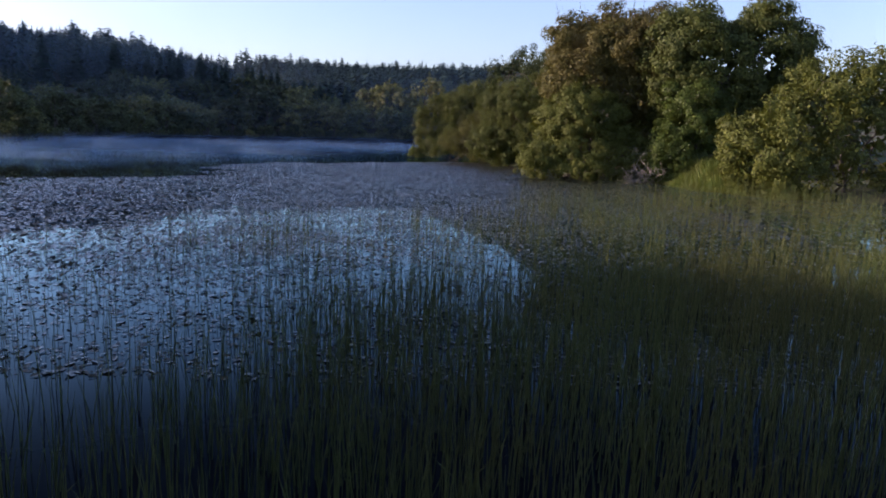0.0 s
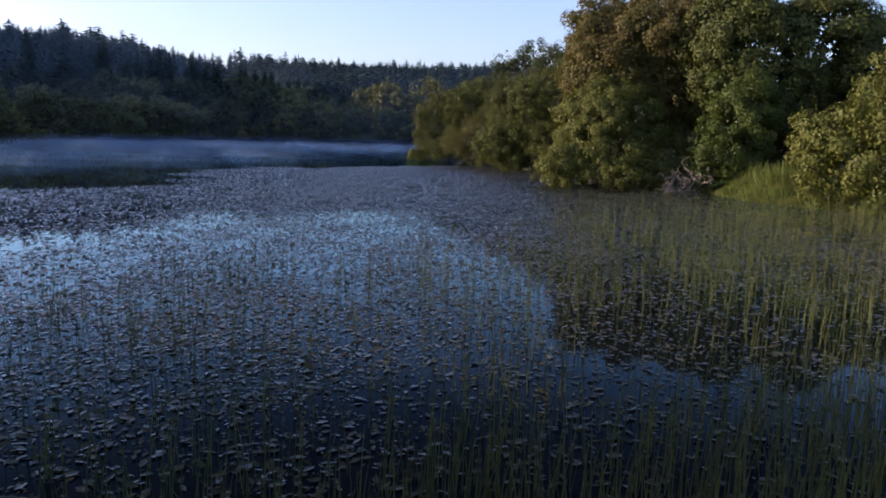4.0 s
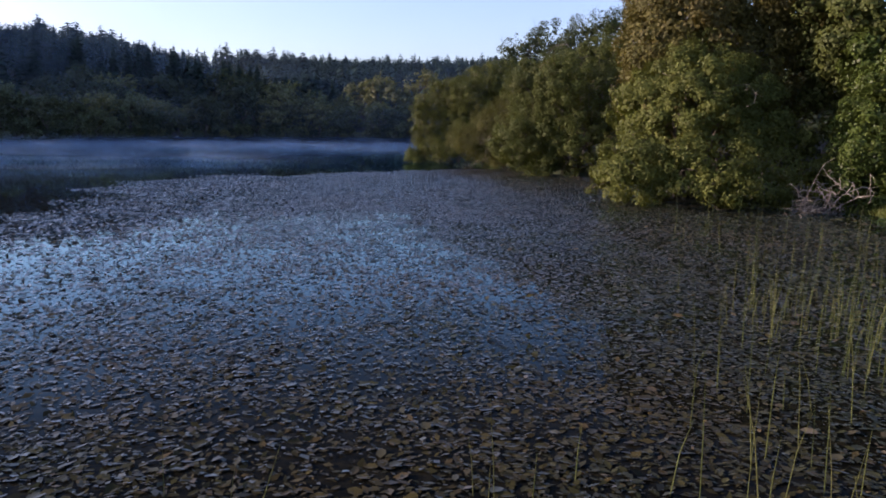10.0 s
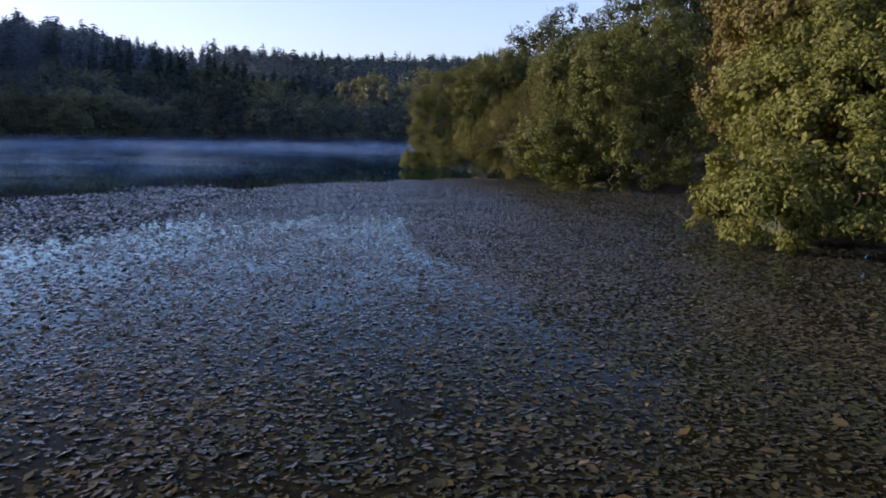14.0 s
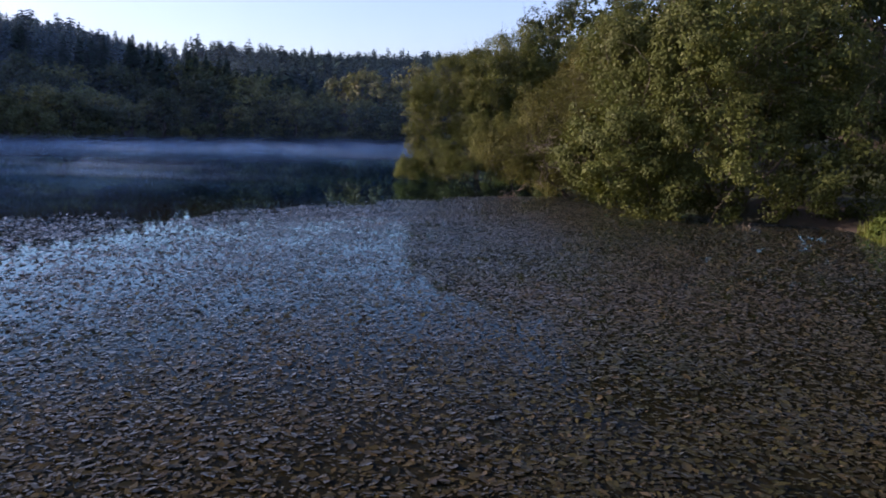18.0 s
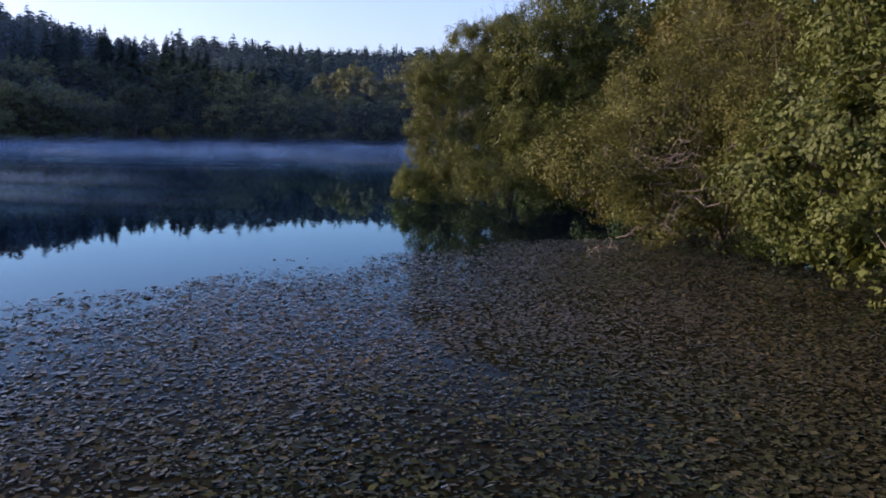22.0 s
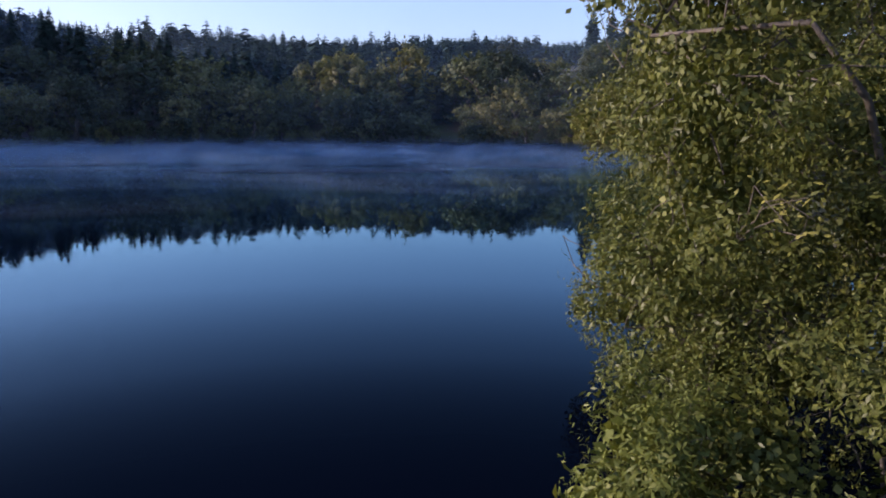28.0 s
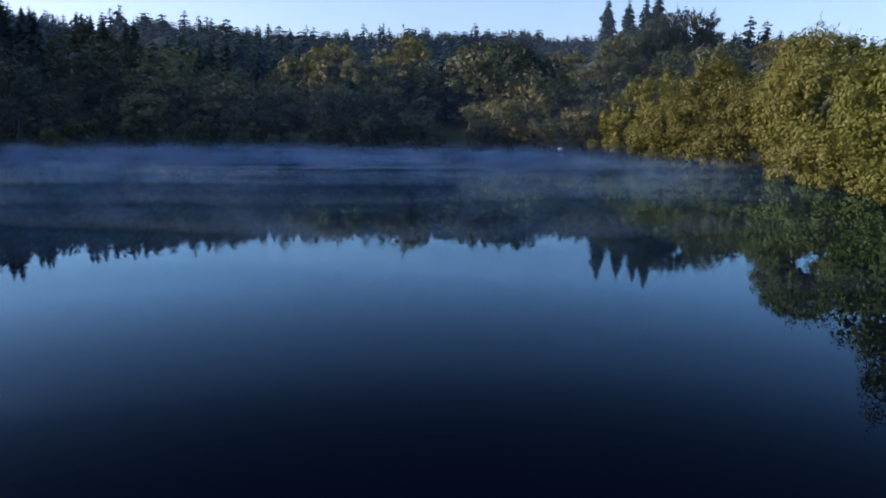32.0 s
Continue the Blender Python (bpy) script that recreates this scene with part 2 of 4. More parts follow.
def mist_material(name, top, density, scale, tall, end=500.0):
    """A blue-tinted sheet for mist or painted haze: see-through, thicker in wisps, thinning upwards."""
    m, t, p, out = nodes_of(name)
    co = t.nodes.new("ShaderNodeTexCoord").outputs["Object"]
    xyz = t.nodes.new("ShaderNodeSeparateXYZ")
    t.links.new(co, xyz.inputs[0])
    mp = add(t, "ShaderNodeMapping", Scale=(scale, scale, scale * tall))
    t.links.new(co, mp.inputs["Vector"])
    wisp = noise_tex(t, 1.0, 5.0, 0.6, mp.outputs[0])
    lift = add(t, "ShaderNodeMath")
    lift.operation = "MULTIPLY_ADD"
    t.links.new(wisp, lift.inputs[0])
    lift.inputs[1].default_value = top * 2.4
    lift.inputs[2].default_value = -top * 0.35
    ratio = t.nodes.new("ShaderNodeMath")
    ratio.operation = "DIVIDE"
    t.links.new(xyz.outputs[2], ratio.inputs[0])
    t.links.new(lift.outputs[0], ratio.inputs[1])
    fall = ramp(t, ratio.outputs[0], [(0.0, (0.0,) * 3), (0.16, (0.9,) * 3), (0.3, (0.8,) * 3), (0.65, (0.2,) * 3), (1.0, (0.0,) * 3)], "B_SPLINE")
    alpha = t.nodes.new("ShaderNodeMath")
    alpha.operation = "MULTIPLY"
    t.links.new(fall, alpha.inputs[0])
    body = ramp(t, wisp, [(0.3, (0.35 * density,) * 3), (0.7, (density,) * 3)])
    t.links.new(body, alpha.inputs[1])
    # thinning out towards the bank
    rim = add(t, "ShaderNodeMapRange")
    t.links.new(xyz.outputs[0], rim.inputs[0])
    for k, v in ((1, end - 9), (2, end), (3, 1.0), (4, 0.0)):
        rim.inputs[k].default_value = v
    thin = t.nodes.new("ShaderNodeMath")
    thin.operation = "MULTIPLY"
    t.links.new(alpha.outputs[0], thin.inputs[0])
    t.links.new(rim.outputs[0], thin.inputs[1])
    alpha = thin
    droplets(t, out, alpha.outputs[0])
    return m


WATER, PADS, GROUND = water_material(), pad_material(), ground_material()
BARK = wood_material("bark", (0.045, 0.035, 0.026), (0.12, 0.10, 0.075))
DEADWOOD = wood_material("dead_wood", (0.08, 0.064, 0.048), (0.2, 0.165, 0.125), 9.0)
BLEACHED = wood_material("bleached_wood", (0.16, 0.13, 0.105), (0.36, 0.31, 0.25), 9.0)
WILLOW = leaf_material("willow_leaf", (0.058, 0.056, 0.013), (0.090, 0.084, 0.018), (0.128, 0.112, 0.028), 0.5, patch_colour=(0.098, 0.074, 0.022))
GOLDEN = leaf_material("golden_leaf", (0.058, 0.060, 0.013), (0.098, 0.099, 0.02), (0.158, 0.15, 0.036), 0.6)
SALLOW = leaf_material("sallow_leaf", (0.064, 0.078, 0.013), (0.108, 0.122, 0.022), (0.172, 0.178, 0.04), 0.6)
GREEN = leaf_material("green_leaf", (0.032, 0.042, 0.010), (0.090, 0.104, 0.020), (0.195, 0.20, 0.05), 0.6, 0.42)
AMBER = leaf_material("amber_leaf", (0.080, 0.082, 0.016), (0.112, 0.112, 0.024), (0.148, 0.142, 0.036), 0.3, patch_colour=(0.13, 0.135, 0.03))
SPRIG = leaf_material("sprig_leaf", (0.066, 0.082, 0.014), (0.12, 0.14, 0.026), (0.185, 0.20, 0.045), 0.9, 0.42)
WEED_LEAF = leaf_material("yellow_leaf", (0.15, 0.15, 0.03), (0.21, 0.20, 0.04), (0.28, 0.26, 0.06), 0.6)
IVY = leaf_material("ivy_leaf", (0.045, 0.068, 0.012), (0.075, 0.105, 0.018), (0.125, 0.155, 0.034), 0.8, 0.4)
ALDER = leaf_material("alder_leaf", (0.055, 0.07, 0.014), (0.085, 0.10, 0.022), (0.125, 0.14, 0.034), 0.5)
DARK = leaf_material("dark_leaf", (0.03, 0.042, 0.012), (0.045, 0.06, 0.018), (0.068, 0.082, 0.026), 0.5)
# greyed for the hazy distance, with shade and sunlight in the tint
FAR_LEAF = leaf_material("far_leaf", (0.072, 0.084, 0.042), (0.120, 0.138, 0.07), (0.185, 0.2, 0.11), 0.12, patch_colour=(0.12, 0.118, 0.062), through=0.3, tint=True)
CONIFER = leaf_material("conifer_needles", (0.010, 0.027, 0.021), (0.024, 0.048, 0.034), (0.05, 0.078, 0.05), 0.06, 0.6, 0.1)
REED = leaf_material("reed_stem", (0.06, 0.095, 0.032), (0.115, 0.158, 0.052), (0.175, 0.195, 0.07), 0.3, 0.5, 0.4, patch_colour=(0.12, 0.105, 0.038))
GRASS = leaf_material("grass_blade", (0.045, 0.08, 0.014), (0.09, 0.14, 0.026), (0.19, 0.21, 0.05), 0.9, 0.5, 0.35, patch_colour=(0.13, 0.13, 0.035))
PAINT = wood_material("white_paint", (0.74, 0.74, 0.72), (0.84, 0.84, 0.82), 3.0, 0.5)
PETAL = wood_material("white_petal", (0.7, 0.7, 0.62), (0.82, 0.82, 0.76), 9.0, 0.7)

# ---- the lake and its banks ----
SHORE = np.array([(40, -14), (36, 10), (29, 27), (20, 30), (15.2, 32), (12.9, 36.5), (12.7, 40.3), (9.8, 42.8), (7.2, 44.5), (7.2, 47.5), (9.6, 50), (8.8, 53.8), (9.6, 56.6),
                  (7.4, 58.8), (5.6, 62.5), (5.2, 69), (3.4, 74), (3.2, 79.5), (4.6, 86), (7.2, 93), (11, 101), (15.8, 112), (19.4, 124), (22.8, 142), (24.2, 160), (25, 176),
                  (20, 186), (2, 188), (-22, 188), (-44, 181), (-58, 173), (-70, 159), (-75, 138), (-72, 112), (-78, 86), (-94, 56), (-104, 30), (-72, 10), (-36, 21), (-23, 15.8), (-13, 6.5), (-9, 0), (0, -6), (18, -16)], float)


# the foot of the hills, which stand back from the western shore
FOOTHILLS = np.array([(60, -40), (60, 176), (20, 187), (2, 191), (-22, 194), (-44, 188), (-62, 178), (-82, 166), (-112, 150), (-136, 100), (-124, -40)], float)


def lake_depth(p, ring=SHORE):
    """Metres from the shoreline (or another closed line), positive inside it."""
    a, b = ring, np.roll(ring, -1, 0)
    best = np.full(len(p), 1e9)
    inside = np.zeros(len(p), bool)
    for (ax, ay), (bx, by) in zip(a, b):
        dx, dy = bx - ax, by - ay
        k = np.clip(((p[:, 0] - ax) * dx + (p[:, 1] - ay) * dy) / (dx * dx + dy * dy), 0, 1)
        best = np.minimum(best, np.hypot(p[:, 0] - ax - k * dx, p[:, 1] - ay - k * dy))
        cross = ((ay > p[:, 1]) != (by > p[:, 1]))
        xi = ax + (p[:, 1] - ay) * dx / (dy if abs(dy) > 1e-9 else 1e-9)
        inside ^= cross & (p[:, 0] < xi)
    return np.where(inside, best, -best)


def smooth(v, lo, hi):
    k = np.clip((v - lo) / (hi - lo), 0, 1)
    return k * k * (3 - 2 * k)


def ground_z(x, y):
    x, y = np.atleast_1d(np.asarray(x, float)), np.atleast_1d(np.asarray(y, float))
    d = lake_depth(np.stack([x, y], 1))
    out = np.maximum(-d, 0)
    back = np.maximum(-lake_depth(np.stack([x, y], 1), FOOTHILLS), 0)
    hill = np.maximum(smooth(y, 165, 215), smooth(-x, 70, 120) * smooth(y, 70, 125))
    # hill added left of the view, which keeps the sun off the far shore
    shade_hill = 14 * smooth(-x - 0.62 * y, 18, 62) * smooth(y, 140, 190) * smooth(320 - y, 0, 80)
    up = 26 * (1 - np.exp(-np.maximum(back - 6, 0) / 70)) + np.maximum(-x - 60, 0) * 0.08 * smooth(back, 10, 60)
    # a second unseen rise, added to shade the far-left trees
    up = up + 28 * smooth(-x, 165, 225) * smooth(y, 110, 160) * smooth(265 - y, 0, 45)
    low = 0.028 * out + 6 * smooth(out, 40, 200)
    low = low + 1.25 * smooth(out, 2.5, 13) * smooth(y, 54, 64) * smooth(92 - y, 0, 10) * smooth(x, 9, 13)
    wave = 0.12 * np.sin(x * 0.9 + 1.3 * np.sin(y * 0.6)) * smooth(out, 0.5, 3)
    land = 0.35 * smooth(out, 0, 1.2) + low * (1 - hill) + (up + 0.02 * back) * hill + wave + shade_hill * smooth(back, 3, 30)
    return np.where(d > 0, -np.minimum(0.9, 0.22 * d + 0.02), land)


def axis_steps(parts):
    return np.unique(np.concatenate([np.linspace(a, b, n) for a, b, n in parts]))


gx = axis_steps([(-1500, -300, 8), (-300, -60, 31), (-60, -6, 19), (-6, 40, 62), (40, 120, 21), (120, 1500, 10)])
gy = axis_steps([(-1500, -100, 8), (-100, 0, 16), (0, 130, 140), (130, 300, 52), (300, 700, 21), (700, 2500, 8)])
XX, YY = np.meshgrid(gx, gy)
gv = np.stack([XX.ravel(), YY.ravel(), ground_z(XX.ravel(), YY.ravel())], 1)
a = (np.arange(len(gy) - 1)[:, None] * len(gx) + np.arange(len(gx) - 1)[None]).ravel()
ground = place("ground", raw_mesh("ground", gv, np.stack([a, a + 1, a + 1 + len(gx), a + len(gx)], 1)), GROUND)
tagged(ground, "grassy and leaf-littered ground rising from the lake shore", "ground", kind="structure")
ground.data.polygons.foreach_set("use_smooth", [True] * len(ground.data.polygons))

wx = np.array([(-150, -30), (60, -30), (60, 215), (-150, 215)], float)
water = place("water", raw_mesh("water", np.c_[wx, np.zeros(4)], np.arange(4).reshape(1, 4)), WATER)
tagged(water, "still dark blue lake water mirroring trees and sky", "lake", kind="structure")

# ---- shrubs and trees ----


def crown(rng, lobes, clumps, per, leaf, spread=0.5, aspect=0.56, hidden=(0.75, 0.66), floor=0.12, shoots=40, bulges=13, bare=1.3, gaps=0.18, scatter=0.45, shoot_way=0.35, inner=1.7, fill=0.167, grain=1.5, depth=(0.2, 1.3), core=3.0, core_leaf=0.6, core_depth=(1.15, 2.0)):
    """Leaves in clumps over the outside of a union of rounded lobes, with a sparse filling and some long shoots.
    hidden: a direction on the plan towards which the crown is thinner."""
    lobes = np.asarray(lobes, float)
    kids = []
    for lobe in lobes:
        for _ in range(bulges):
            u = unit(rng.normal(size=3) + np.array([0, 0, 0.25]))
            s = rng.uniform(0.26, 0.5)
            kids.append((*(lobe[:3] + u * lobe[3:6] * rng.uniform(0.66, 0.92)), *(lobe[3:6] * s * rng.uniform(0.85, 1.15, 3))))
    if kids:
        lobes = np.concatenate([lobes * np.array([1, 1, 1, 0.84, 0.84, 0.84]), np.array(kids)])
    area = (lobes[:, 3] * lobes[:, 4] + lobes[:, 3] * lobes[:, 5] + lobes[:, 4] * lobes[:, 5])
    cs, ns = [], []
    need = clumps
    while need > 0:
        k = rng.choice(len(lobes), need * 3, p=area / area.sum())
        u = unit(rng.normal(size=(need * 3, 3)))
        c, r = lobes[k, :3], lobes[k, 3:6]
        ripple = 1 + 0.10 * np.sin(u[:, 0:1] * 7 + k[:, None]) * np.sin(u[:, 2:3] * 6 + 2 * k[:, None]) + rng.normal(0, 0.05, (len(u), 1))
        p = c + u * r * ripple
        n = unit(u / r)
        ok = p[:, 2] > floor
        for j, lobe in enumerate(lobes):
            ok &= (k == j) | ((((p - lobe[:3]) / lobe[3:6]) ** 2).sum(1) > 0.80)
        back = n[:, 0] * hidden[0] + n[:, 1] * hidden[1]
        ok &= rng.random(len(u)) > np.clip(back * bare + 0.1, 0, 0.92)
        ok &= rng.random(len(u)) > np.clip(-n[:, 2] - 0.35, 0, 0.8)
        p, n = p[ok][:need], n[ok][:need]
        cs.append(p)
        ns.append(n)
        need -= len(p)
    c, n = np.concatenate(cs), np.concatenate(ns)
    c0, n0 = c, n
    # hollows where the inner shade shows
    w = grain * 2.6 / max(spread * 2.4, 0.5)
    hollow = np.sin(c[:, 0] * w + 1.7 * np.sin(c[:, 2] * w * 0.8)) + np.sin(c[:, 2] * w * 1.2 + 1.3 * np.sin(c[:, 1] * w)) + np.sin(c[:, 1] * w * 0.9 + c[:, 0] * w * 0.4) + rng.normal(0, 0.25, len(c))
    open_ = hollow > np.quantile(hollow, gaps)
    c, n = c[open_], n[open_]
    # each clump is a tuft whose leaves lie over its outer side and face outwards
    size = spread * rng.uniform(0.5, 1.25, len(c))
    count = rng.poisson(per * (size / spread) ** 1.8)
    k = np.repeat(np.arange(len(c)), count)
    off = unit(rng.normal(size=(len(k), 3)) + n[k] * 0.75)
    pos = c[k] + off * (size[k] * rng.random(len(k)) ** 0.3)[:, None] * np.array([1, 1, 0.85])
    up = unit(off * 0.95 + n[k] * 0.25 + np.array([0, 0, 0.3]) + rng.normal(0, scatter * 0.75, (len(k), 3)))
    tip = off + n[k] * 0.5 + np.array([0, 0, -0.25]) + rng.normal(0, 0.6, (len(k), 3))
    ln = leaf * rng.uniform(0.65, 1.35, len(k))
    m = int(len(k) * fill)
    j = rng.integers(len(c0), size=m)
    deep = c0[j] - n0[j] * (spread * rng.uniform(depth[0], depth[1], (m, 1))) + rng.normal(0, spread * 0.4, (m, 3))
    above = deep[:, 2] > floor
    deep, j, m = deep[above], j[above], int(above.sum())
    parts = [leaf_quads(pos, up, tip, ln, ln * aspect),
             leaf_quads(deep, unit(n0[j] + rng.normal(0, 0.4, (m, 3))), rng.normal(size=(m, 3)), np.full(m, leaf * inner), np.full(m, leaf * inner * 0.65))]
    # the leafy heart of the crown, which lets no light through
    h = rng.integers(len(c0), size=int(len(c0) * core))
    heart = c0[h] - n0[h] * (spread * rng.uniform(core_depth[0], core_depth[1], (len(h), 1))) + rng.normal(0, spread * 0.2, (len(h), 3))
    wide = spread * core_leaf * rng.uniform(0.8, 1.5, len(h))
    above = heart[:, 2] > floor + wide * 0.3
    heart, wide, h = heart[above], wide[above], h[above]
    parts.append(leaf_quads(heart, unit(n0[h] + rng.normal(0, 0.35, (len(h), 3))), rng.normal(size=(len(h), 3)), wide, wide * 0.8))
    if shoots:
        s = rng.choice(len(c), shoots, p=np.clip(n[:, 2] + shoot_way, 0.02, None) / np.clip(n[:, 2] + shoot_way, 0.02, None).sum())
        way = unit(n[s] * 0.6 + np.array([0, 0, 0.9]) + rng.normal(0, 0.25, (shoots, 3)))
        steps = 16
        t = np.tile(np.linspace(0.1, 1, steps), shoots)
        q = np.repeat(np.arange(shoots), steps)
        long = spread * rng.uniform(1.2, 2.4, shoots)
        pp = c[s][q] + way[q] * (t * long[q])[:, None] + rng.normal(0, leaf * 0.15, (len(q), 3))
        sideways = unit(rng.normal(size=(len(q), 3)) + way[q] * 0.8)
        lf = leaf * rng.uniform(0.7, 1.2, len(q)) * (1.1 - 0.5 * t)
        parts.append(leaf_quads(pp + sideways * lf[:, None] * 0.5, unit(rng.normal(size=(len(q), 3)) + np.array([0, 0, 1.0])), sideways, lf, lf * aspect))
    vs, fs, base = [], [], 0
    for v, f in parts:
        vs.append(v)
        fs.append(f + base)
        base += len(v)
    return np.concatenate(vs), np.concatenate(fs), c, n


def stems(rng, foot, lobes, c, n, trunk, twigs):
    """Crooked stems from the foot into each lobe, and thin branches from the lobes out to the leaf clumps."""
    lines = []
    foot = np.asarray(foot, float)
    for lobe in lobes:
        goal = np.array(lobe[:3]) + np.array([0, 0, 0.35 * lobe[5]])
        f = foot + np.array([*rng.normal(0, trunk * 2.2, 2), 0])
        p = wander(rng, f, goal, 9, 0.5)
        lines.append((p, np.linspace(trunk, trunk * 0.25, 9)))
    pick = rng.choice(len(c), min(twigs, len(c)), replace=False)
    for i in pick:
        lobe = np.array(min(lobes, key=lambda q: np.linalg.norm(np.array(q[:3]) - c[i])))
        a = lobe[:3] + (c[i] - lobe[:3]) * rng.uniform(0.1, 0.45)
        lines.append((wander(rng, a, c[i] + n[i] * rng.uniform(-0.1, 0.25), 7, 0.7), np.linspace(trunk * 0.22, trunk * 0.05, 7)))
    return tubes(lines, 5)


def woody(seed, name, label, category, foot, lobes, material, clumps, per, leaf, spread=0.5, trunk=0.09, twigs=60, group="", **more):
    """A shrub or tree: stems and a crown of leaves."""
    rng = np.random.default_rng(seed)
    z = float(ground_z(foot[0], foot[1])[0])
    ob = thing(name, foot[0], foot[1], z, label, category, group)
    base = np.array([foot[0], foot[1], z])
    v, f, c, n = crown(rng, lobes, clumps, per, leaf, spread, **more)
    place("crown", raw_mesh("crown", v - base, f), material, ob)
    v, f = stems(rng, base + np.array([0, 0, -0.15]), lobes, c, n, trunk, twigs)
    place("trunk", raw_mesh("trunk", v - base, f), BARK, ob)
    return ob


BANK = "shrubs along the bank"
# the shrub that hangs over the water at the headland
woody(11, "willow_shrub", "dense green willow shrub hanging over the water at the headland", "shrub", (1.0, 76.6),
      [(-1.1, 75.9, 1.0, 1.6, 1.4, 1.3), (-2.42, 76.5, 2.9, 0.72, 0.85, 2.1), (-0.6, 77.9, 3.4, 1.8, 1.7, 2.4), (-1.6, 75.8, 0.5, 1.05, 1.1, 0.9), (-2.0, 75.4, 0.3, 0.8, 0.6, 0.55), (0.4, 74.15, 0.7, 1.6, 1.25, 1.0),
       (-0.7, 75.0, 0.5, 1.2, 0.95, 0.8), (-2.5, 75.15, 0.4, 0.55, 0.45, 0.5), (1.6, 74.1, 1.5, 1.5, 1.1, 1.5), (0.9, 77.4, 2.6, 2.1, 2.0, 2.5), (-0.2, 78.0, 4.9, 1.8, 1.7, 1.8), (-2.0, 76.9, 0.9, 0.85, 0.9, 1.0), (-1.45, 79.3, 0.7, 0.95, 1.1, 1.0), (-1.1, 79.2, 2.5, 0.95, 1.0, 1.5)],
      GREEN, 2000, 115, 0.05, 0.25, hidden=(0.6, 0.8), bare=1.2, twigs=420, shoots=800, bulges=12, aspect=0.36, gaps=0.3, shoot_way=0.9, inner=1.2, fill=0.15, grain=1.0, depth=(0.9, 2.4), core=44.0, core_leaf=0.18, core_depth=(1.2, 3.0), scatter=1.0, trunk=0.035, group=BANK)
woody(36, "willow_shrub", "bright green willow sapling leaning over the water at the headland", "shrub", (-2.0, 76.0),
      [(-2.85, 75.4, 0.6, 0.5, 0.45, 0.5), (-3.15, 75.45, 0.35, 0.34, 0.32, 0.3), (-2.3, 75.1, 0.3, 0.45, 0.4, 0.3)],
      SPRIG, 150, 60, 0.055, 0.2, hidden=(0.6, 0.8), bare=0.8, twigs=40, trunk=0.012, shoots=160, aspect=0.3, scatter=0.7, shoot_way=1.0, core=8.0, core_leaf=0.2, core_depth=(0.6, 1.2), floor=0.04, group=BANK)
woody(30, "willow_shrub", "tall olive willow shrub with long upright shoots", "shrub", (2.8, 77.4),
      [(2.8, 78.5, 5.0, 2.8, 2.6, 3.0), (1.4, 77.8, 5.2, 2.0, 2.0, 1.9), (2.4, 75.3, 1.5, 2.0, 1.6, 1.5), (2.6, 77.2, 3.2, 2.2, 2.0, 2.2)],
      GREEN, 760, 110, 0.085, 0.38, inner=1.3, gaps=0.15, core=34.0, core_leaf=0.19, hidden=(0.5, 0.87), bare=1.0, twigs=160, trunk=0.04, shoots=400, aspect=0.45, scatter=0.55, group=BANK)
woody(29, "willow_shrub", "dark willow shrub behind the headland", "shrub", (6.5, 78),
      [(5.6, 79.0, 4.2, 2.8, 2.6, 3.8), (4.6, 76.6, 2.0, 2.2, 1.8, 2.2), (7.6, 79.4, 3.6, 2.6, 2.6, 3.4)], GREEN, 330, 130, 0.11, 0.45, twigs=40, group=BANK)
woody(12, "willow_shrub", "russet-tinged willow shrub with bare pale twigs over the water", "shrub", (4.4, 66.5),
      [(2.1, 65.0, 1.5, 1.9, 1.6, 1.5), (3.9, 66.0, 2.5, 2.4, 2.2, 2.2), (5.8, 67.0, 3.6, 2.6, 2.6, 2.6), (5.2, 64.2, 1.6, 2.2, 1.8, 1.8)],
      GOLDEN, 760, 175, 0.057, 0.36, twigs=260, group=BANK, shoots=700, shoot_way=0.8, aspect=0.36, inner=1.4, gaps=0.2, fill=0.22, core=34.0, core_leaf=0.19, scatter=0.8)
woody(34, "willow_shrub", "small bright green sapling at the water's edge", "shrub", (4.9, 63.6),
      [(4.8, 63.1, 0.7, 1.0, 0.9, 0.9), (5.6, 63.0, 1.2, 1.1, 1.0, 1.1)], IVY, 110, 120, 0.06, 0.32, twigs=30, trunk=0.03, group=BANK)
woody(35, "willow_shrub", "low dark willow shrub lining the bank by the headland", "shrub", (5.6, 71.6),
      [(4.7, 70.4, 1.3, 1.8, 2.2, 1.6), (5.4, 73.2, 1.7, 2.0, 1.7, 2.0), (3.9, 72.8, 0.9, 1.4, 1.5, 1.1), (5.6, 68.6, 1.4, 1.8, 1.6, 1.7)], ALDER, 360, 110, 0.095, 0.4, twigs=50, group=BANK, core=5.0, core_leaf=0.45)
woody(13, "willow_shrub", "dark green willow shrub rooted at the water's edge", "shrub", (7.4, 60.4),
      [(6.6, 60.4, 3.0, 3.4, 2.9, 3.2), (4.6, 59.6, 1.5, 2.3, 1.8, 1.7), (8.6, 60.6, 4.2, 3.0, 2.8, 3.0), (7.6, 58.6, 1.6, 2.6, 1.8, 1.8), (9.8, 58.2, 1.7, 2.0, 1.7, 1.8)],
      ALDER, 680, 170, 0.08, 0.4, core=14.0, core_leaf=0.35, scatter=0.65, twigs=120, group=BANK)
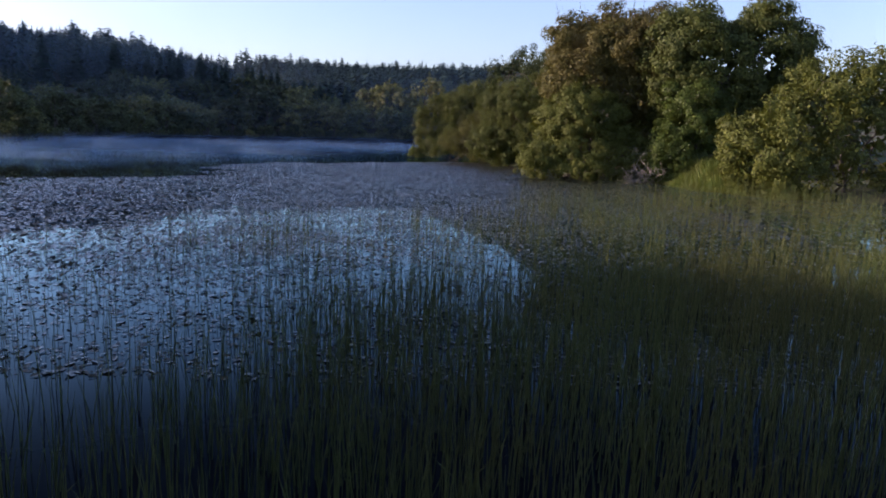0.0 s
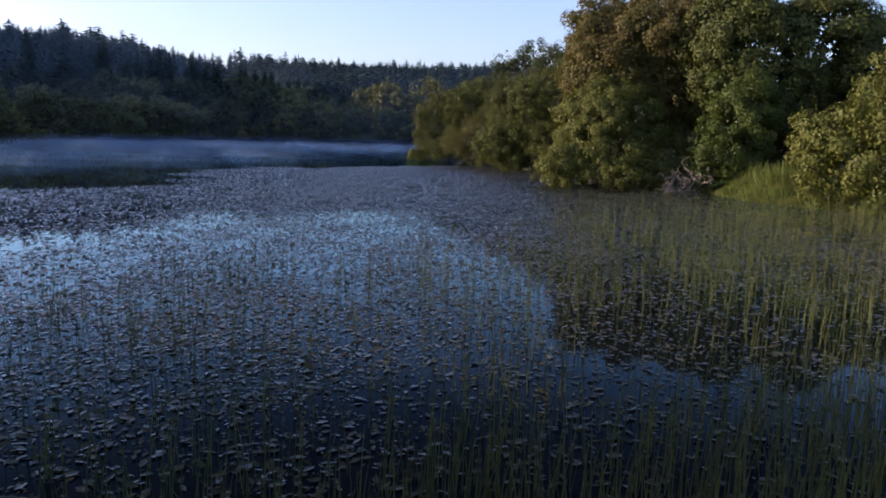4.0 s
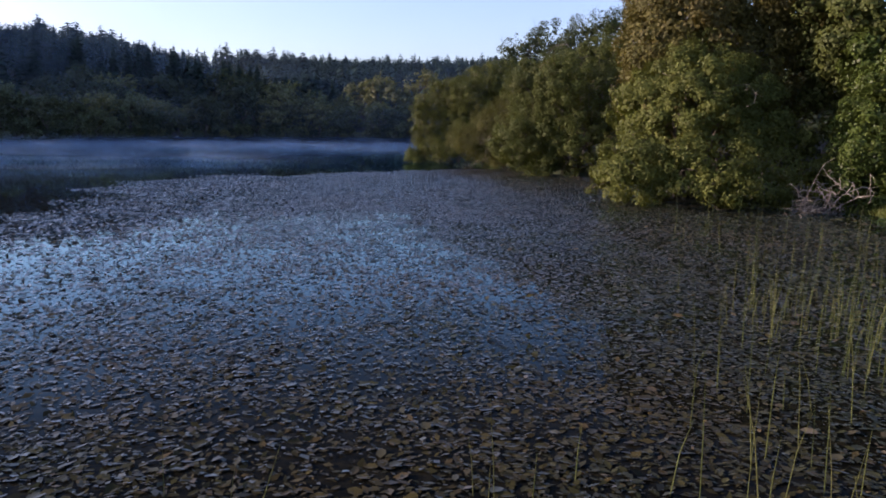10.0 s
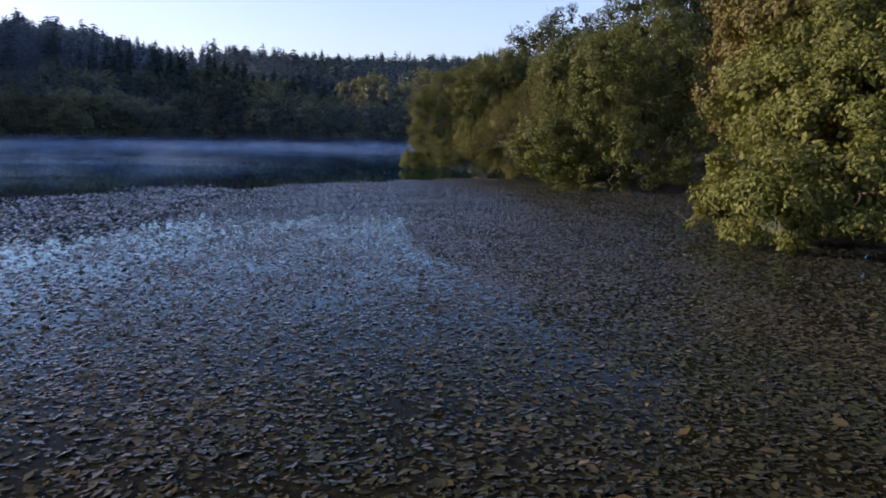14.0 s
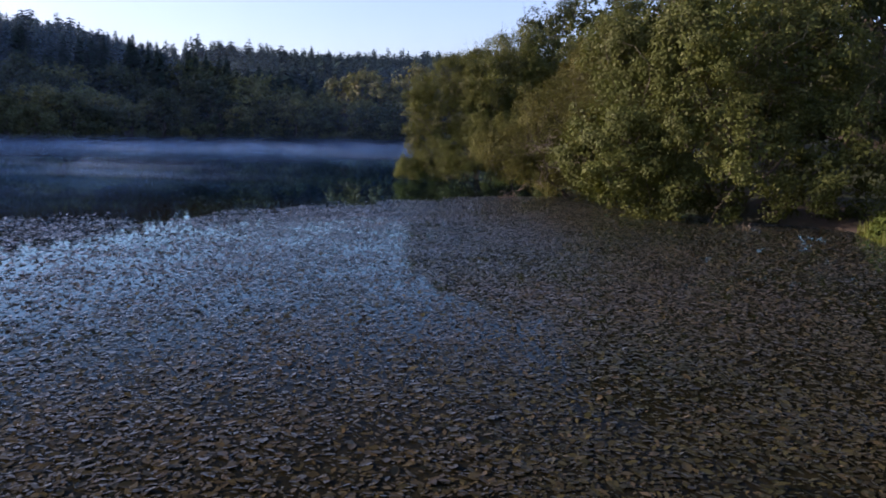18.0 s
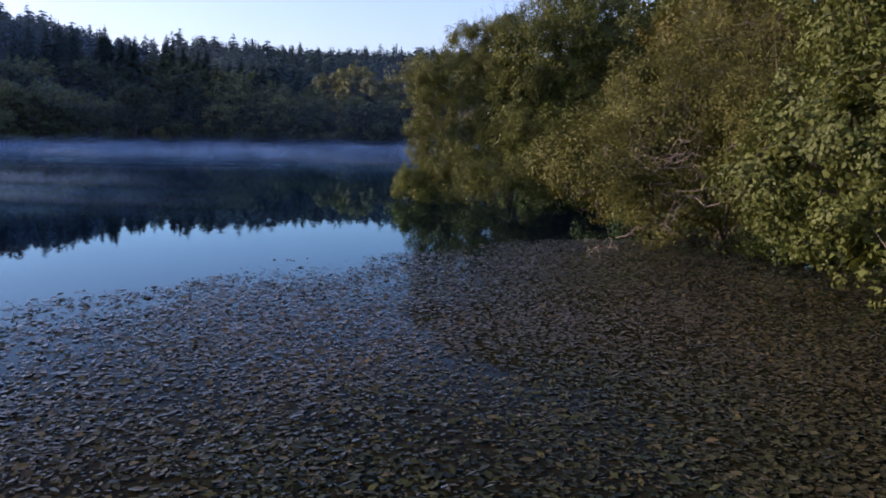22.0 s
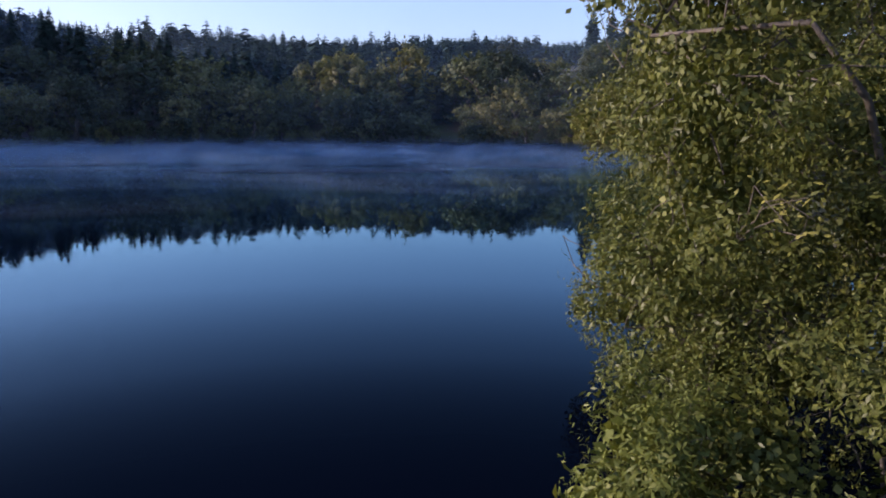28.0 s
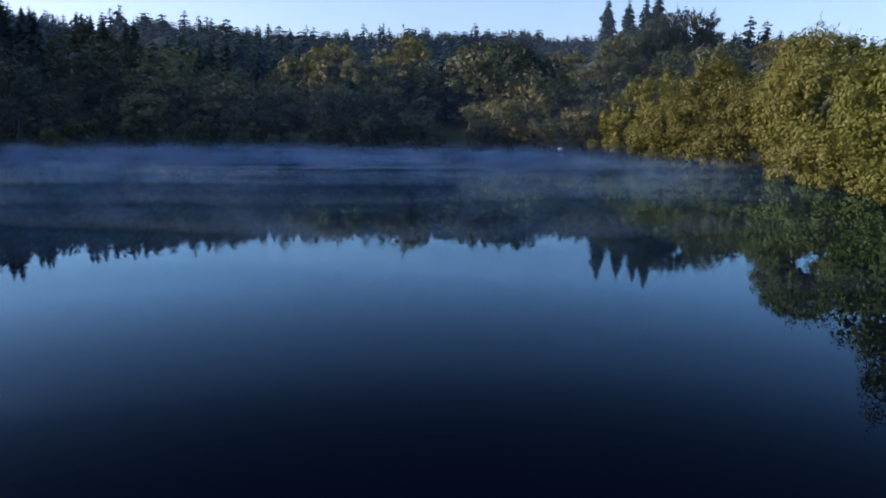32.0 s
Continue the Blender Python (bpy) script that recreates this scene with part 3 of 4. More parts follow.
woody(14, "willow_shrub", "yellow-green sallow shrub leaning over the water", "shrub", (8.2, 44.6),
      [(8.2, 43.8, 1.9, 2.8, 2.4, 2.1), (6.2, 42.8, 1.0, 1.6, 1.4, 1.2), (7.8, 42.2, 0.9, 1.9, 1.4, 1.1), (9.8, 42.6, 1.0, 1.9, 1.5, 1.2), (11.4, 43.8, 1.5, 1.7, 1.3, 1.8), (9.2, 44.6, 3.2, 2.6, 2.3, 2.2), (8.0, 45.0, 3.6, 2.1, 1.9, 2.0)],
      SALLOW, 620, 130, 0.105, 0.38, twigs=80, group=BANK, aspect=0.42, gaps=0.2, core=5.0, core_leaf=0.4, shoots=160)
woody(15, "willow_tree", "tall broad willow with brown-green autumn leaves", "tree", (11.5, 48.5),
      [(11.0, 48.5, 5.6, 4.4, 3.8, 4.6), (9.6, 47.6, 4.6, 2.5, 2.4, 2.7), (12.8, 48.4, 7.6, 3.6, 3.4, 3.2), (9.8, 49.4, 7.6, 3.0, 3.0, 2.9)],
      WILLOW, 760, 105, 0.135, 0.55, trunk=0.2, twigs=100, gaps=0.1, bulges=11, fill=0.22, core=4.0)
woody(16, "alder_tree", "tall dark-green alder behind the bank", "tree", (16.3, 45.2),
      [(16.0, 44.6, 5.9, 4.0, 3.3, 4.2), (19.0, 45.4, 6.8, 3.4, 3.2, 3.6), (14.8, 44.2, 7.3, 3.0, 2.8, 2.9)],
      ALDER, 640, 100, 0.155, 0.58, trunk=0.22, twigs=60, gaps=0.04, bulges=9, fill=0.22, core=6.0, bare=0.6)
woody(17, "ivy_tree", "small tree thickly grown over with bright green ivy", "tree", (14.2, 42.2),
      [(14.2, 41.8, 2.5, 1.8, 1.5, 2.4), (13.4, 41.5, 1.4, 1.3, 1.1, 1.4), (14.8, 42.2, 4.2, 1.6, 1.4, 1.8)],
      IVY, 240, 120, 0.10, 0.45, trunk=0.1, twigs=30, gaps=0.05)
woody(18, "willow_shrub", "rounded grey-green willow shrub beside the reeds", "shrub", (18.5, 33),
      [(17.6, 32.6, 2.6, 3.8, 2.9, 3.2), (21.5, 33.4, 3.4, 3.8, 3.2, 3.4), (14.4, 31.7, 1.9, 2.2, 1.9, 2.4), (25.5, 33.4, 3.6, 3.6, 3.2, 3.6)],
      SALLOW, 640, 120, 0.115, 0.46, twigs=60, group=BANK, gaps=0.14, bulges=11, fill=0.22)
woody(19, "willow_shrub", "green willow shrub on the meadow bank", "shrub", (21.5, 48),
      [(20.8, 46.5, 2.6, 2.6, 2.4, 2.8), (23.5, 47.5, 3.6, 3.0, 2.8, 3.4)], GREEN, 145, 108, 0.127, 0.56, twigs=40, group=BANK)
woody(20, "willow_tree", "broad willow behind the inlet with dark trunk", "tree", (15.5, 63),
      [(13.0, 63.5, 7.0, 4.2, 3.8, 2.9), (17.5, 64.5, 7.6, 4.0, 3.8, 3.1), (9.8, 64.8, 6.9, 3.4, 3.2, 2.7), (14.5, 66.0, 9.0, 3.6, 3.4, 2.8)],
      DARK, 380, 108, 0.125, 0.62, trunk=0.26, twigs=80)
woody(33, "broadleaf_tree", "large dark tree with a thick trunk on the lawn", "tree", (19.9, 72),
      [(19.5, 71.5, 8.0, 4.6, 4.2, 3.4), (16.2, 70.4, 7.2, 3.4, 3.2, 2.8), (23.0, 72.4, 7.6, 3.6, 3.4, 3.0)], DARK, 380, 110, 0.12, 0.7, trunk=0.42, twigs=40)
woody(27, "willow_tree", "tall willow rising behind the shore shrubs", "tree", (10, 71),
      [(9.4, 70.5, 4.4, 3.2, 3.0, 3.4), (8.2, 72.5, 5.0, 2.6, 2.6, 2.6), (11.5, 72, 5.2, 3.0, 3.0, 3.0)], WILLOW, 460, 120, 0.11, 0.5, trunk=0.2, twigs=50, core=8.0, core_leaf=0.45)
woody(28, "willow_tree", "leafy willow behind the headland shrub", "tree", (9.5, 82),
      [(8.6, 82, 4.6, 3.2, 3.4, 3.8), (10.8, 84, 6.0, 3.2, 3.2, 3.4), (7.0, 85.5, 2.6, 2.6, 2.8, 2.8)], GREEN, 460, 130, 0.1, 0.5, trunk=0.2, twigs=40, core=8.0, core_leaf=0.45)
woody(21, "oak_tree", "dark green oak standing above the bank shrubs", "tree", (11, 98),
      [(11, 98, 9.0, 3.8, 3.6, 4.2), (8.6, 98, 9.8, 2.6, 2.6, 2.6), (13.2, 98.4, 10.2, 2.6, 2.6, 3.0)], DARK, 145, 97, 0.196, 0.67, trunk=0.25, twigs=50)
woody(22, "willow_shrub", "yellow-green willow shrub on the lake shore", "shrub", (8.5, 98),
      [(7.4, 97.6, 2.9, 3.0, 3.2, 3.5), (4.5, 91.0, 2.3, 2.1, 2.4, 2.6), (6.0, 91.4, 4.2, 2.4, 2.6, 2.8), (10.4, 100.5, 4.2, 3.2, 3.4, 3.8)], AMBER, 640, 170, 0.088, 0.45, twigs=50, group=BANK, gaps=0.16, bulges=12, scatter=0.35)
woody(23, "willow_shrub", "tall willow shrub with brownish-green leaves on the shore", "shrub", (15, 110),
      [(14.0, 108.5, 3.4, 3.6, 3.8, 3.8), (17.5, 112, 4.8, 4.0, 4.0, 4.6), (11.4, 104.6, 1.9, 2.5, 2.6, 2.4), (13.0, 111.0, 2.0, 2.3, 2.5, 2.3), (16.2, 116, 3.2, 3.4, 3.6, 3.6)], SALLOW, 520, 100, 0.15, 0.58, twigs=50, group=BANK, gaps=0.16, bulges=12, scatter=0.3)
woody(24, "willow_shrub", "rounded olive-green willow shrub reaching over the water", "shrub", (19, 127),
      [(18.8, 125, 3.2, 3.6, 4.2, 3.9), (20.4, 131, 4.0, 4.0, 4.6, 4.6), (17.6, 120.5, 2.4, 2.8, 3.0, 2.9)], AMBER, 400, 95, 0.18, 0.66, twigs=40, group=BANK, gaps=0.16, bulges=12, scatter=0.3)
woody(25, "willow_shrub", "broad golden-green willow thicket by the misty water", "shrub", (23, 150),
      [(22.4, 143, 3.2, 3.8, 4.6, 3.8), (23.6, 152, 4.2, 4.4, 5.2, 4.8), (21.6, 158, 2.6, 3.4, 4.4, 3.2)], GOLDEN, 360, 90, 0.21, 0.76, twigs=40, group=BANK, gaps=0.14, bulges=11, scatter=0.3)
woody(26, "willow_shrub", "willow thicket at the far corner of the lake", "shrub", (26, 172),
      [(25.4, 168, 3.4, 4.0, 5.0, 4.0), (27, 177, 4.6, 4.6, 5.0, 5.2), (23.6, 178, 2.4, 3.2, 4.0, 3.0)], AMBER, 300, 90, 0.25, 0.8, twigs=30, group=BANK, gaps=0.14, bulges=11, scatter=0.3)

# trees added out of view to shade the near reeds and block sky light
for k, (x, y, h) in enumerate([(-13.5, 0.6, 9.5), (-19, 5.0, 10.5), (-25, 9.4, 11), (-11.5, -3.4, 9), (-2, -10, 13), (-18, 0, 11), (5, -11, 15), (11, -14.5, 16), (-31, 13.6, 11.5), (-24, 5, 11), (18, -18.5, 15), (26, -20, 16)]):
    woody(60 + k, "willow_tree", "unseen willow tree added to shade the reeds", "tree", (x, y),
          [(x, y, h * 0.5, 3.6, 3.4, h * 0.42), (x + 1.5, y + 0.6, h * 0.72, 2.6, 2.5, h * 0.28), (x - 1.6, y - 0.5, h * 0.6, 2.6, 2.5, h * 0.3)],
          WILLOW, 130, 34, 0.55, 0.9, trunk=0.2, twigs=10, shoots=8, gaps=0.0, bare=0.0, group="trees behind the reeds")

# ---- woods round the lake ----


def broadleaf_mesh(seed, count, leaf):
    rng = np.random.default_rng(seed)
    lobes = [(*(rng.normal(0, 1.5, 2)), rng.uniform(4.2, 8.2), *(rng.uniform(2.0, 3.2, 3))) for _ in range(6)] + [(0, 0, 3.0, 3.6, 3.6, 3.0)]
    v, f, c, n = crown(rng, lobes, count, 14, leaf, 0.76, 0.75, (0.0, 0.9), 0.1, 6, 6, gaps=0.06, core=4.0, core_leaf=0.9, scatter=0.2, fill=0.06)
    tv, tf = stems(rng, np.zeros(3), lobes[::2], c, n, 0.22, 4)
    return raw_mesh("far_crown", v, f), raw_mesh("far_trunk", tv, tf)


def conifer(rng, height, whorls=13, arms=7, wide=0.3, full=0.7):
    """One spruce: drooping flat sprays in whorls and a slim stem; vertices and faces."""
    t = np.repeat(np.linspace(0.05, 0.95, whorls), arms)
    m = len(t)
    ang = rng.uniform(0, 2 * math.pi, m)
    reach = height * wide * (1 - t) ** full * rng.uniform(0.6, 1.25, m) + 0.12
    z = t * height + rng.normal(0, 0.035 * height, m) * (1 - 0.7 * t)
    d = np.stack([np.cos(ang), np.sin(ang), 0 * ang], 1)
    w = np.stack([-np.sin(ang), np.cos(ang), 0 * ang], 1)
    root = np.stack([0 * z, 0 * z, z], 1)
    mid = root + d * (reach * 0.55)[:, None] + np.array([0, 0, -1.0]) * (reach * 0.10)[:, None]
    tip = root + d * reach[:, None] + np.array([0, 0, -1.0]) * (reach * rng.uniform(0.05, 0.8, m))[:, None]
    wide = (reach * 0.34)[:, None] * w
    drop = np.array([0, 0, -1.0]) * (reach * 0.2)[:, None]
    v = np.stack([root, mid + wide + drop, tip, mid - wide + drop], 1).reshape(-1, 3)
    f = np.arange(m * 4).reshape(-1, 4)
    tv, tf = tubes([(np.array([[0, 0, -0.5], [0, 0, height * 0.5], [0, 0, height]]), np.array([0.02, 0.012, 0.002]) * height)], 4)
    return np.concatenate([v, tv]), np.concatenate([f, tf + len(v)])


rng = np.random.default_rng(5)
vs, fs, base = [], [], 0
forms = [conifer(np.random.default_rng(50 + k), 12, wide=0.24 + 0.03 * (k % 5), full=0.45 + 0.09 * (k % 4)) for k in range(9)]
cell = 4.1
spots = np.array([(x, y) for x in np.arange(-190, 120, cell) for y in np.arange(140, 430, cell)])
spots += rng.uniform(-0.48, 0.48, spots.shape) * cell
far = -lake_depth(spots, FOOTHILLS)
hidden = (spots[:, 1] > 285) & (spots[:, 0] < -75) | (spots[:, 1] > 300) & (spots[:, 0] > 60) | (spots[:, 0] < -spots[:, 1] * 0.62 - 12)
spots = spots[(far > 18 + rng.normal(0, 6, len(far))) & ~hidden & ~((spots[:, 0] > 12) & (spots[:, 1] < 270))]
for x, y in spots:
    v, f = forms[rng.integers(len(forms))]
    s = (rng.uniform(0.42, 0.62) + 0.2 * rng.random() ** 4) * (0.95 + 0.25 * math.sin(x * 0.09 + 2 * math.sin(y * 0.07)))
    r = rng.uniform(0, 6.28)
    q = v @ np.array([[math.cos(r), math.sin(r), 0], [-math.sin(r), math.cos(r), 0], [0, 0, 1]]) * np.array([s * 1.4, s * 1.4, s])
    vs.append(q + np.array([x, y, ground_z(x, y)[0]]))
    fs.append(f + base)
    base += len(v)
wood = place("conifer_wood", raw_mesh("conifer_wood", np.concatenate(vs), np.concatenate(fs)), CONIFER)
tagged(wood, "dark spruce plantation covering the misty hillside", "forest", kind="stuff")

# broadleaf trees along the far shore
SHORE_TREES = "broadleaf trees on the far shore"
kinds = []
for k in range(4):
    cm, tm = broadleaf_mesh(80 + k, 125, 0.46)
    t0 = thing("broadleaf_tree", 0, 0, 0, "round olive-green broadleaf tree above the misty shore", "tree", SHORE_TREES)
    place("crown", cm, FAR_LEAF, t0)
    place("trunk", tm, BARK, t0)
    kinds.append(t0)
line = []
for k in range(2400):
    x = rng.uniform(-120, 95)
    y = rng.uniform(36, 262)
    d = -float(lake_depth(np.array([[x, y]]))[0])
    shore = 1.0 < d < 31 and (y > 140 or x < -60 and y > 84) and (x < 14 or y > 186)
    inland = x > 18 and 7 < d < 60
    gap = 18 if d < 8 else 30
    if (shore or inland) and x > -y * 0.62 - 8 and x < 34 + max(0, y - 100) * 0.4 and all((x - q[0]) ** 2 + (y - q[1]) ** 2 > gap for q in line):
        line.append((x, y, d))
for (ax, ay), (bx, by) in zip(SHORE[25:36], SHORE[26:37]):
    run = math.hypot(bx - ax, by - ay)
    for k in range(int(run / 3.4)):
        q = (k + rng.random()) / (run / 3.4)
        off = -rng.uniform(0.6, 1.8)
        line.append((ax + (bx - ax) * q - (by - ay) / run * off * -1, ay + (by - ay) * q - (bx - ax) / run * off * -1 * -1, 0.5))
first = dict.fromkeys(range(4), True)
for x, y, d in line:
    k = int(rng.integers(4))
    s = (0.5 + 0.75 * rng.random() ** 1.3) * (0.85 if d < 7 else 1.0) * (0.5 if d == 0.5 else 1.0) * (0.75 if x > 18 else 1.0)
    m = pose(x, y, float(ground_z(x, y)[0]) - 0.1, 0, 0, rng.uniform(0, 360)) @ Matrix.Diagonal((s * 1.15, s * 1.15, s, 1))
    ob = kinds[k] if first[k] else copy_thing(kinds[k], m)
    first[k] = False
    ob.matrix_basis = m

# the tall spruces and dark tree behind the far corner
for k, (x, y, h) in enumerate([(39.5, 243, 15.5), (45, 246, 15), (47.8, 243, 15.5), (51.5, 246, 17)]):
    z = float(ground_z(x, y)[0])
    sp = thing("spruce_tree", x, y, z, "tall open spruce standing above the wood", "tree", "spruces above the corner")
    v, f = conifer(np.random.default_rng(140 + k), h, 26, 15, 0.29, 0.8)
    place("crown", raw_mesh("crown", v, f), CONIFER, sp)

for k in range(34):
    q = k / 33
    x, y = -108 + 78 * q + rng.uniform(-2, 2), 207 + 4 * math.sin(3 * q) + rng.uniform(-5, 5)
    z = float(ground_z(x, y)[0])
    top = 29.5 - 6 * min(1, q * 1.56) - 6.5 * max(0, q - 0.64) / 0.36 + rng.uniform(-3.2, 0.9)
    sp = thing("spruce_tree", x, y, z, "tall dark spruce at the edge of the hillside wood", "tree", "spruces on the far shore")
    v, f = conifer(np.random.default_rng(160 + k), float(np.clip(top - z, 6, 14)), 26, 13, 0.24, 0.75)
    place("crown", raw_mesh("crown", v, f), CONIFER, sp)

for k, (x, y, r, h) in enumerate([(56.5, 241, 5.4, 12.5), (50, 238, 4.4, 10.5), (44, 237, 4.0, 9.0)]):
    z = float(ground_z(x, y)[0])
    woody(90 + k, "broadleaf_tree", "large dark-green tree beside the tall spruces", "tree", (x, y),
          [(x, y, z + h * 0.58, r, r, h * 0.42), (x + 2.4, y, z + h * 0.5, r * 0.7, r * 0.7, h * 0.36), (x - 2.4, y, z + h * 0.45, r * 0.7, r * 0.7, h * 0.36)],
          DARK, 150, 60, 0.38, 0.85, trunk=0.3, twigs=10, gaps=0.0, bulges=6)

# ---- floating leaves ----


def mat_cover(x, y):
    """How densely the leaves cover the water, 0 to 1."""
    edge = 63.6 + 0.4 * np.sin(x * 0.9) + 0.4 * np.sin(x * 2.3 + 1) + np.maximum(x + 4, 0) * 0.75 - 0.9 * np.clip(-x - 3.5, 0, 6)
    left = -14.5 + 1.2 * np.sin(y * 0.35) + 0.6 * np.sin(y * 1.3)
    drift = smooth(np.sin(x * 0.9 + 1.4 * np.sin(y * 0.8)) * np.sin(y * 1.1 + 1.2 * np.sin(x * 0.6)), -0.5, 0.5)
    a = (0.04 + 0.75 * drift ** 2 + (0.96 - 0.75 * drift ** 2) * smooth(edge - y, 0.3, 2.6)) * smooth(edge - y, -0.5, 0.9) * smooth(x - left, -0.5, 2.0)
    b = smooth(37 + 1.2 * np.sin(x * 0.4) + 0.12 * (x + 15) - y, -0.4, 2.5)
    near = 0.24 + 0.76 * smooth(y - 7.0 * smooth(x, -3, 2), 9, 18)
    thin = 1 - 0.38 * smooth(y, 14, 20) * smooth(38 - y, 0, 8) * smooth(x + 16, 0, 6) * smooth(4 - x, 0, 4)
    return np.maximum(a, b) * near * thin


def oval_leaves(c, n, d, length, width):
    """Blunt oval leaves of six corners, dished along the midrib."""
    d = unit(d - n * (d * n).sum(1, keepdims=True))
    w = np.cross(n, d)
    length, width = np.asarray(length)[:, None], np.asarray(width)[:, None]
    corners = [(-0.5, 0.0, 0.0), (-0.2, -0.5, 0.07), (0.22, -0.45, 0.07), (0.5, 0.0, -0.03), (0.22, 0.45, 0.07), (-0.2, 0.5, 0.07)]
    v = np.stack([c + d * length * a + w * width * b + n * width * h for a, b, h in corners], 1).reshape(-1, 3)
    i = np.arange(len(c))[:, None] * 6
    return v, np.concatenate([i + np.array([[0, 1, 2, 3]]), i + np.array([[0, 3, 4, 5]])])


def floaters(seed, x0, x1, y0, y1, n, size, shape, tilt):
    rng = np.random.default_rng(seed)
    x, y = rng.uniform(x0, x1, n), rng.uniform(y0, y1, n)
    patch = 0.72 + 0.28 * np.sin(x * 1.9 + 2 * np.sin(y * 0.8)) * np.sin(y * 1.6 + 1.5 * np.sin(x * 0.7))
    ok = (rng.random(n) < mat_cover(x, y) * patch) & (lake_depth(np.stack([x, y], 1)) > 0.1)
    x, y = x[ok], y[ok]
    m = len(x)
    ln = size * np.clip(np.exp(rng.normal(-0.12, 0.45, m)), 0.3, 1.9) * (1.0 - 0.14 * smooth(y, 28, 48))
    n_ = unit(np.stack([rng.normal(0, tilt, m), rng.normal(0, tilt, m), np.ones(m)], 1))
    stray = rng.random(m) < 0.015
    n_[stray] = unit(n_[stray] + rng.normal(0, 0.2, (stray.sum(), 3)))
    d = np.stack([*rng.normal(size=(2, m)), np.zeros(m)], 1)
    z = 0.004 + 0.014 * rng.random(m) + stray * 0.025
    wide = ln * rng.uniform(0.32, 0.68, m)
    c = np.stack([x, y, z], 1)
    return oval_leaves(c, n_, d, ln, wide) if shape == "oval" else leaf_quads(c, n_, d, ln * 1.1, wide, 0.06)


vs, fs, base = [], [], 0
for seed, box, n, size, shape in [(1, (-6, 3.5, 7, 66), 80000, 0.082, "oval"), (8, (-6, 3.5, 7, 66), 400000, 0.068, ""), (7, (-8.5, -6, 7, 65), 75000, 0.085, ""), (6, (3.5, 10, 7, 70), 130000, 0.088, ""), (2, (-18, -8.5, 6, 62), 100000, 0.11, ""), (3, (9, 20, 8, 45), 20000, 0.14, ""), (4, (-45, -18, 8, 40), 46000, 0.16, ""), (5, (-100, -45, 10, 40), 10000, 0.4, "")]:
    v, f = floaters(seed, *box, n, size, shape, 0.09 if shape else 0.16)
    vs.append(v)
    fs.append(f + base)
    base += len(v)
pads = place("pondweed", raw_mesh("pondweed", np.concatenate(vs), np.concatenate(fs)), PADS)
tagged(pads, "mat of brown-green pondweed leaves floating on the water", "water plants", kind="stuff")

# ---- reeds ----


def reed_cover(x, y):
    near = 0.32 * smooth(25 + 0.2 * x + 1.5 * np.sin(x * 0.8) - y, 0, 9) * smooth(x + 10, 0, 8)
    right = smooth(x - 0.5 - 0.06 * (y - 16), 0, 4) * smooth(31.4 - y - 0.25 * np.maximum(8 - x, 0) ** 1.3, 0, 4)
    clump = 0.25 + 0.75 * smooth(np.sin(x * 1.3 + 2.1 * np.sin(y * 0.7)) * np.sin(y * 1.1 + 1.7 * np.sin(x * 0.9)), -0.5, 0.7)
    thick = (1.5 + 0.9 * smooth(x, 0, 3)) * smooth(13.5 + 0.15 * x - y, 0, 4) * smooth(x + 3.8, 0, 3.5)
    near = np.maximum(near, 0.035 * smooth(x, 3.2, 5) * smooth(37.5 - y, 0, 3) * smooth(11 - x, 0, 3))
    thick = thick + 1.6 * smooth(x, 0.5, 4) * smooth(15 - y, 0, 6)
    return np.maximum(1.35 * np.maximum(near, 0.5 * right) * clump, thick + smooth(10.5 + 0.5 * x - y, 0, 6) * smooth(x + 6, 0, 6)) / 2.4


def reeds(seed, n):
    rng = np.random.default_rng(seed)
    x, y = rng.uniform(-12, 17, n), rng.uniform(2.2, 38, n)
    ok = (rng.random(n) < reed_cover(x, y)) & (lake_depth(np.stack([x, y], 1)) > -0.5)
    x, y = x[ok], y[ok]
    m = len(x)
    h = rng.uniform(0.45, 1.15, m) * (0.8 + 0.3 * smooth(y, 18, 30))
    lean = rng.normal(0, 0.07, (m, 2)) + np.array([0.02, 0.0])
    bent = rng.random(m) < 0.06
    r = rng.uniform(0.0034, 0.0064, m)
    lines_z = np.array([0.0, 0.55, 1.0])
    ang = np.array([0.3, 0.3 + 2.094, 0.3 + 4.189])
    vs = np.zeros((m, 3, 3, 3))
    for k, s in enumerate(lines_z):
        cx = x + lean[:, 0] * h * s * (0.6 + 0.9 * s) + bent * (s > 0.9) * rng.normal(0, 0.12, m)
        cy = y + lean[:, 1] * h * s * (0.6 + 0.9 * s)
        cz = h * s * np.where(bent & (s > 0.9), 0.8, 1.0) - 0.06 * (s == 0)
        rr = r * (1.0, 0.85, 0.25)[k]
        for j in range(3):
            vs[:, k, j] = np.stack([cx + rr * math.cos(ang[j]), cy + rr * math.sin(ang[j]), cz], 1)
    idx = []
    for k in range(2):
        for j in range(3):
            idx.append([k * 3 + j, k * 3 + (j + 1) % 3, k * 3 + 3 + (j + 1) % 3, k * 3 + 3 + j])
    f = (np.arange(m)[:, None, None] * 9 + np.array(idx)[None]).reshape(-1, 4)
    return vs.reshape(-1, 3), f


v, f = reeds(7, 108000)
reed = place("reed_bed", raw_mesh("reed_bed", v, f), REED)
tagged(reed, "thin upright green rushes growing out of shallow water", "reeds", kind="stuff")

# ---- grass on the banks ----


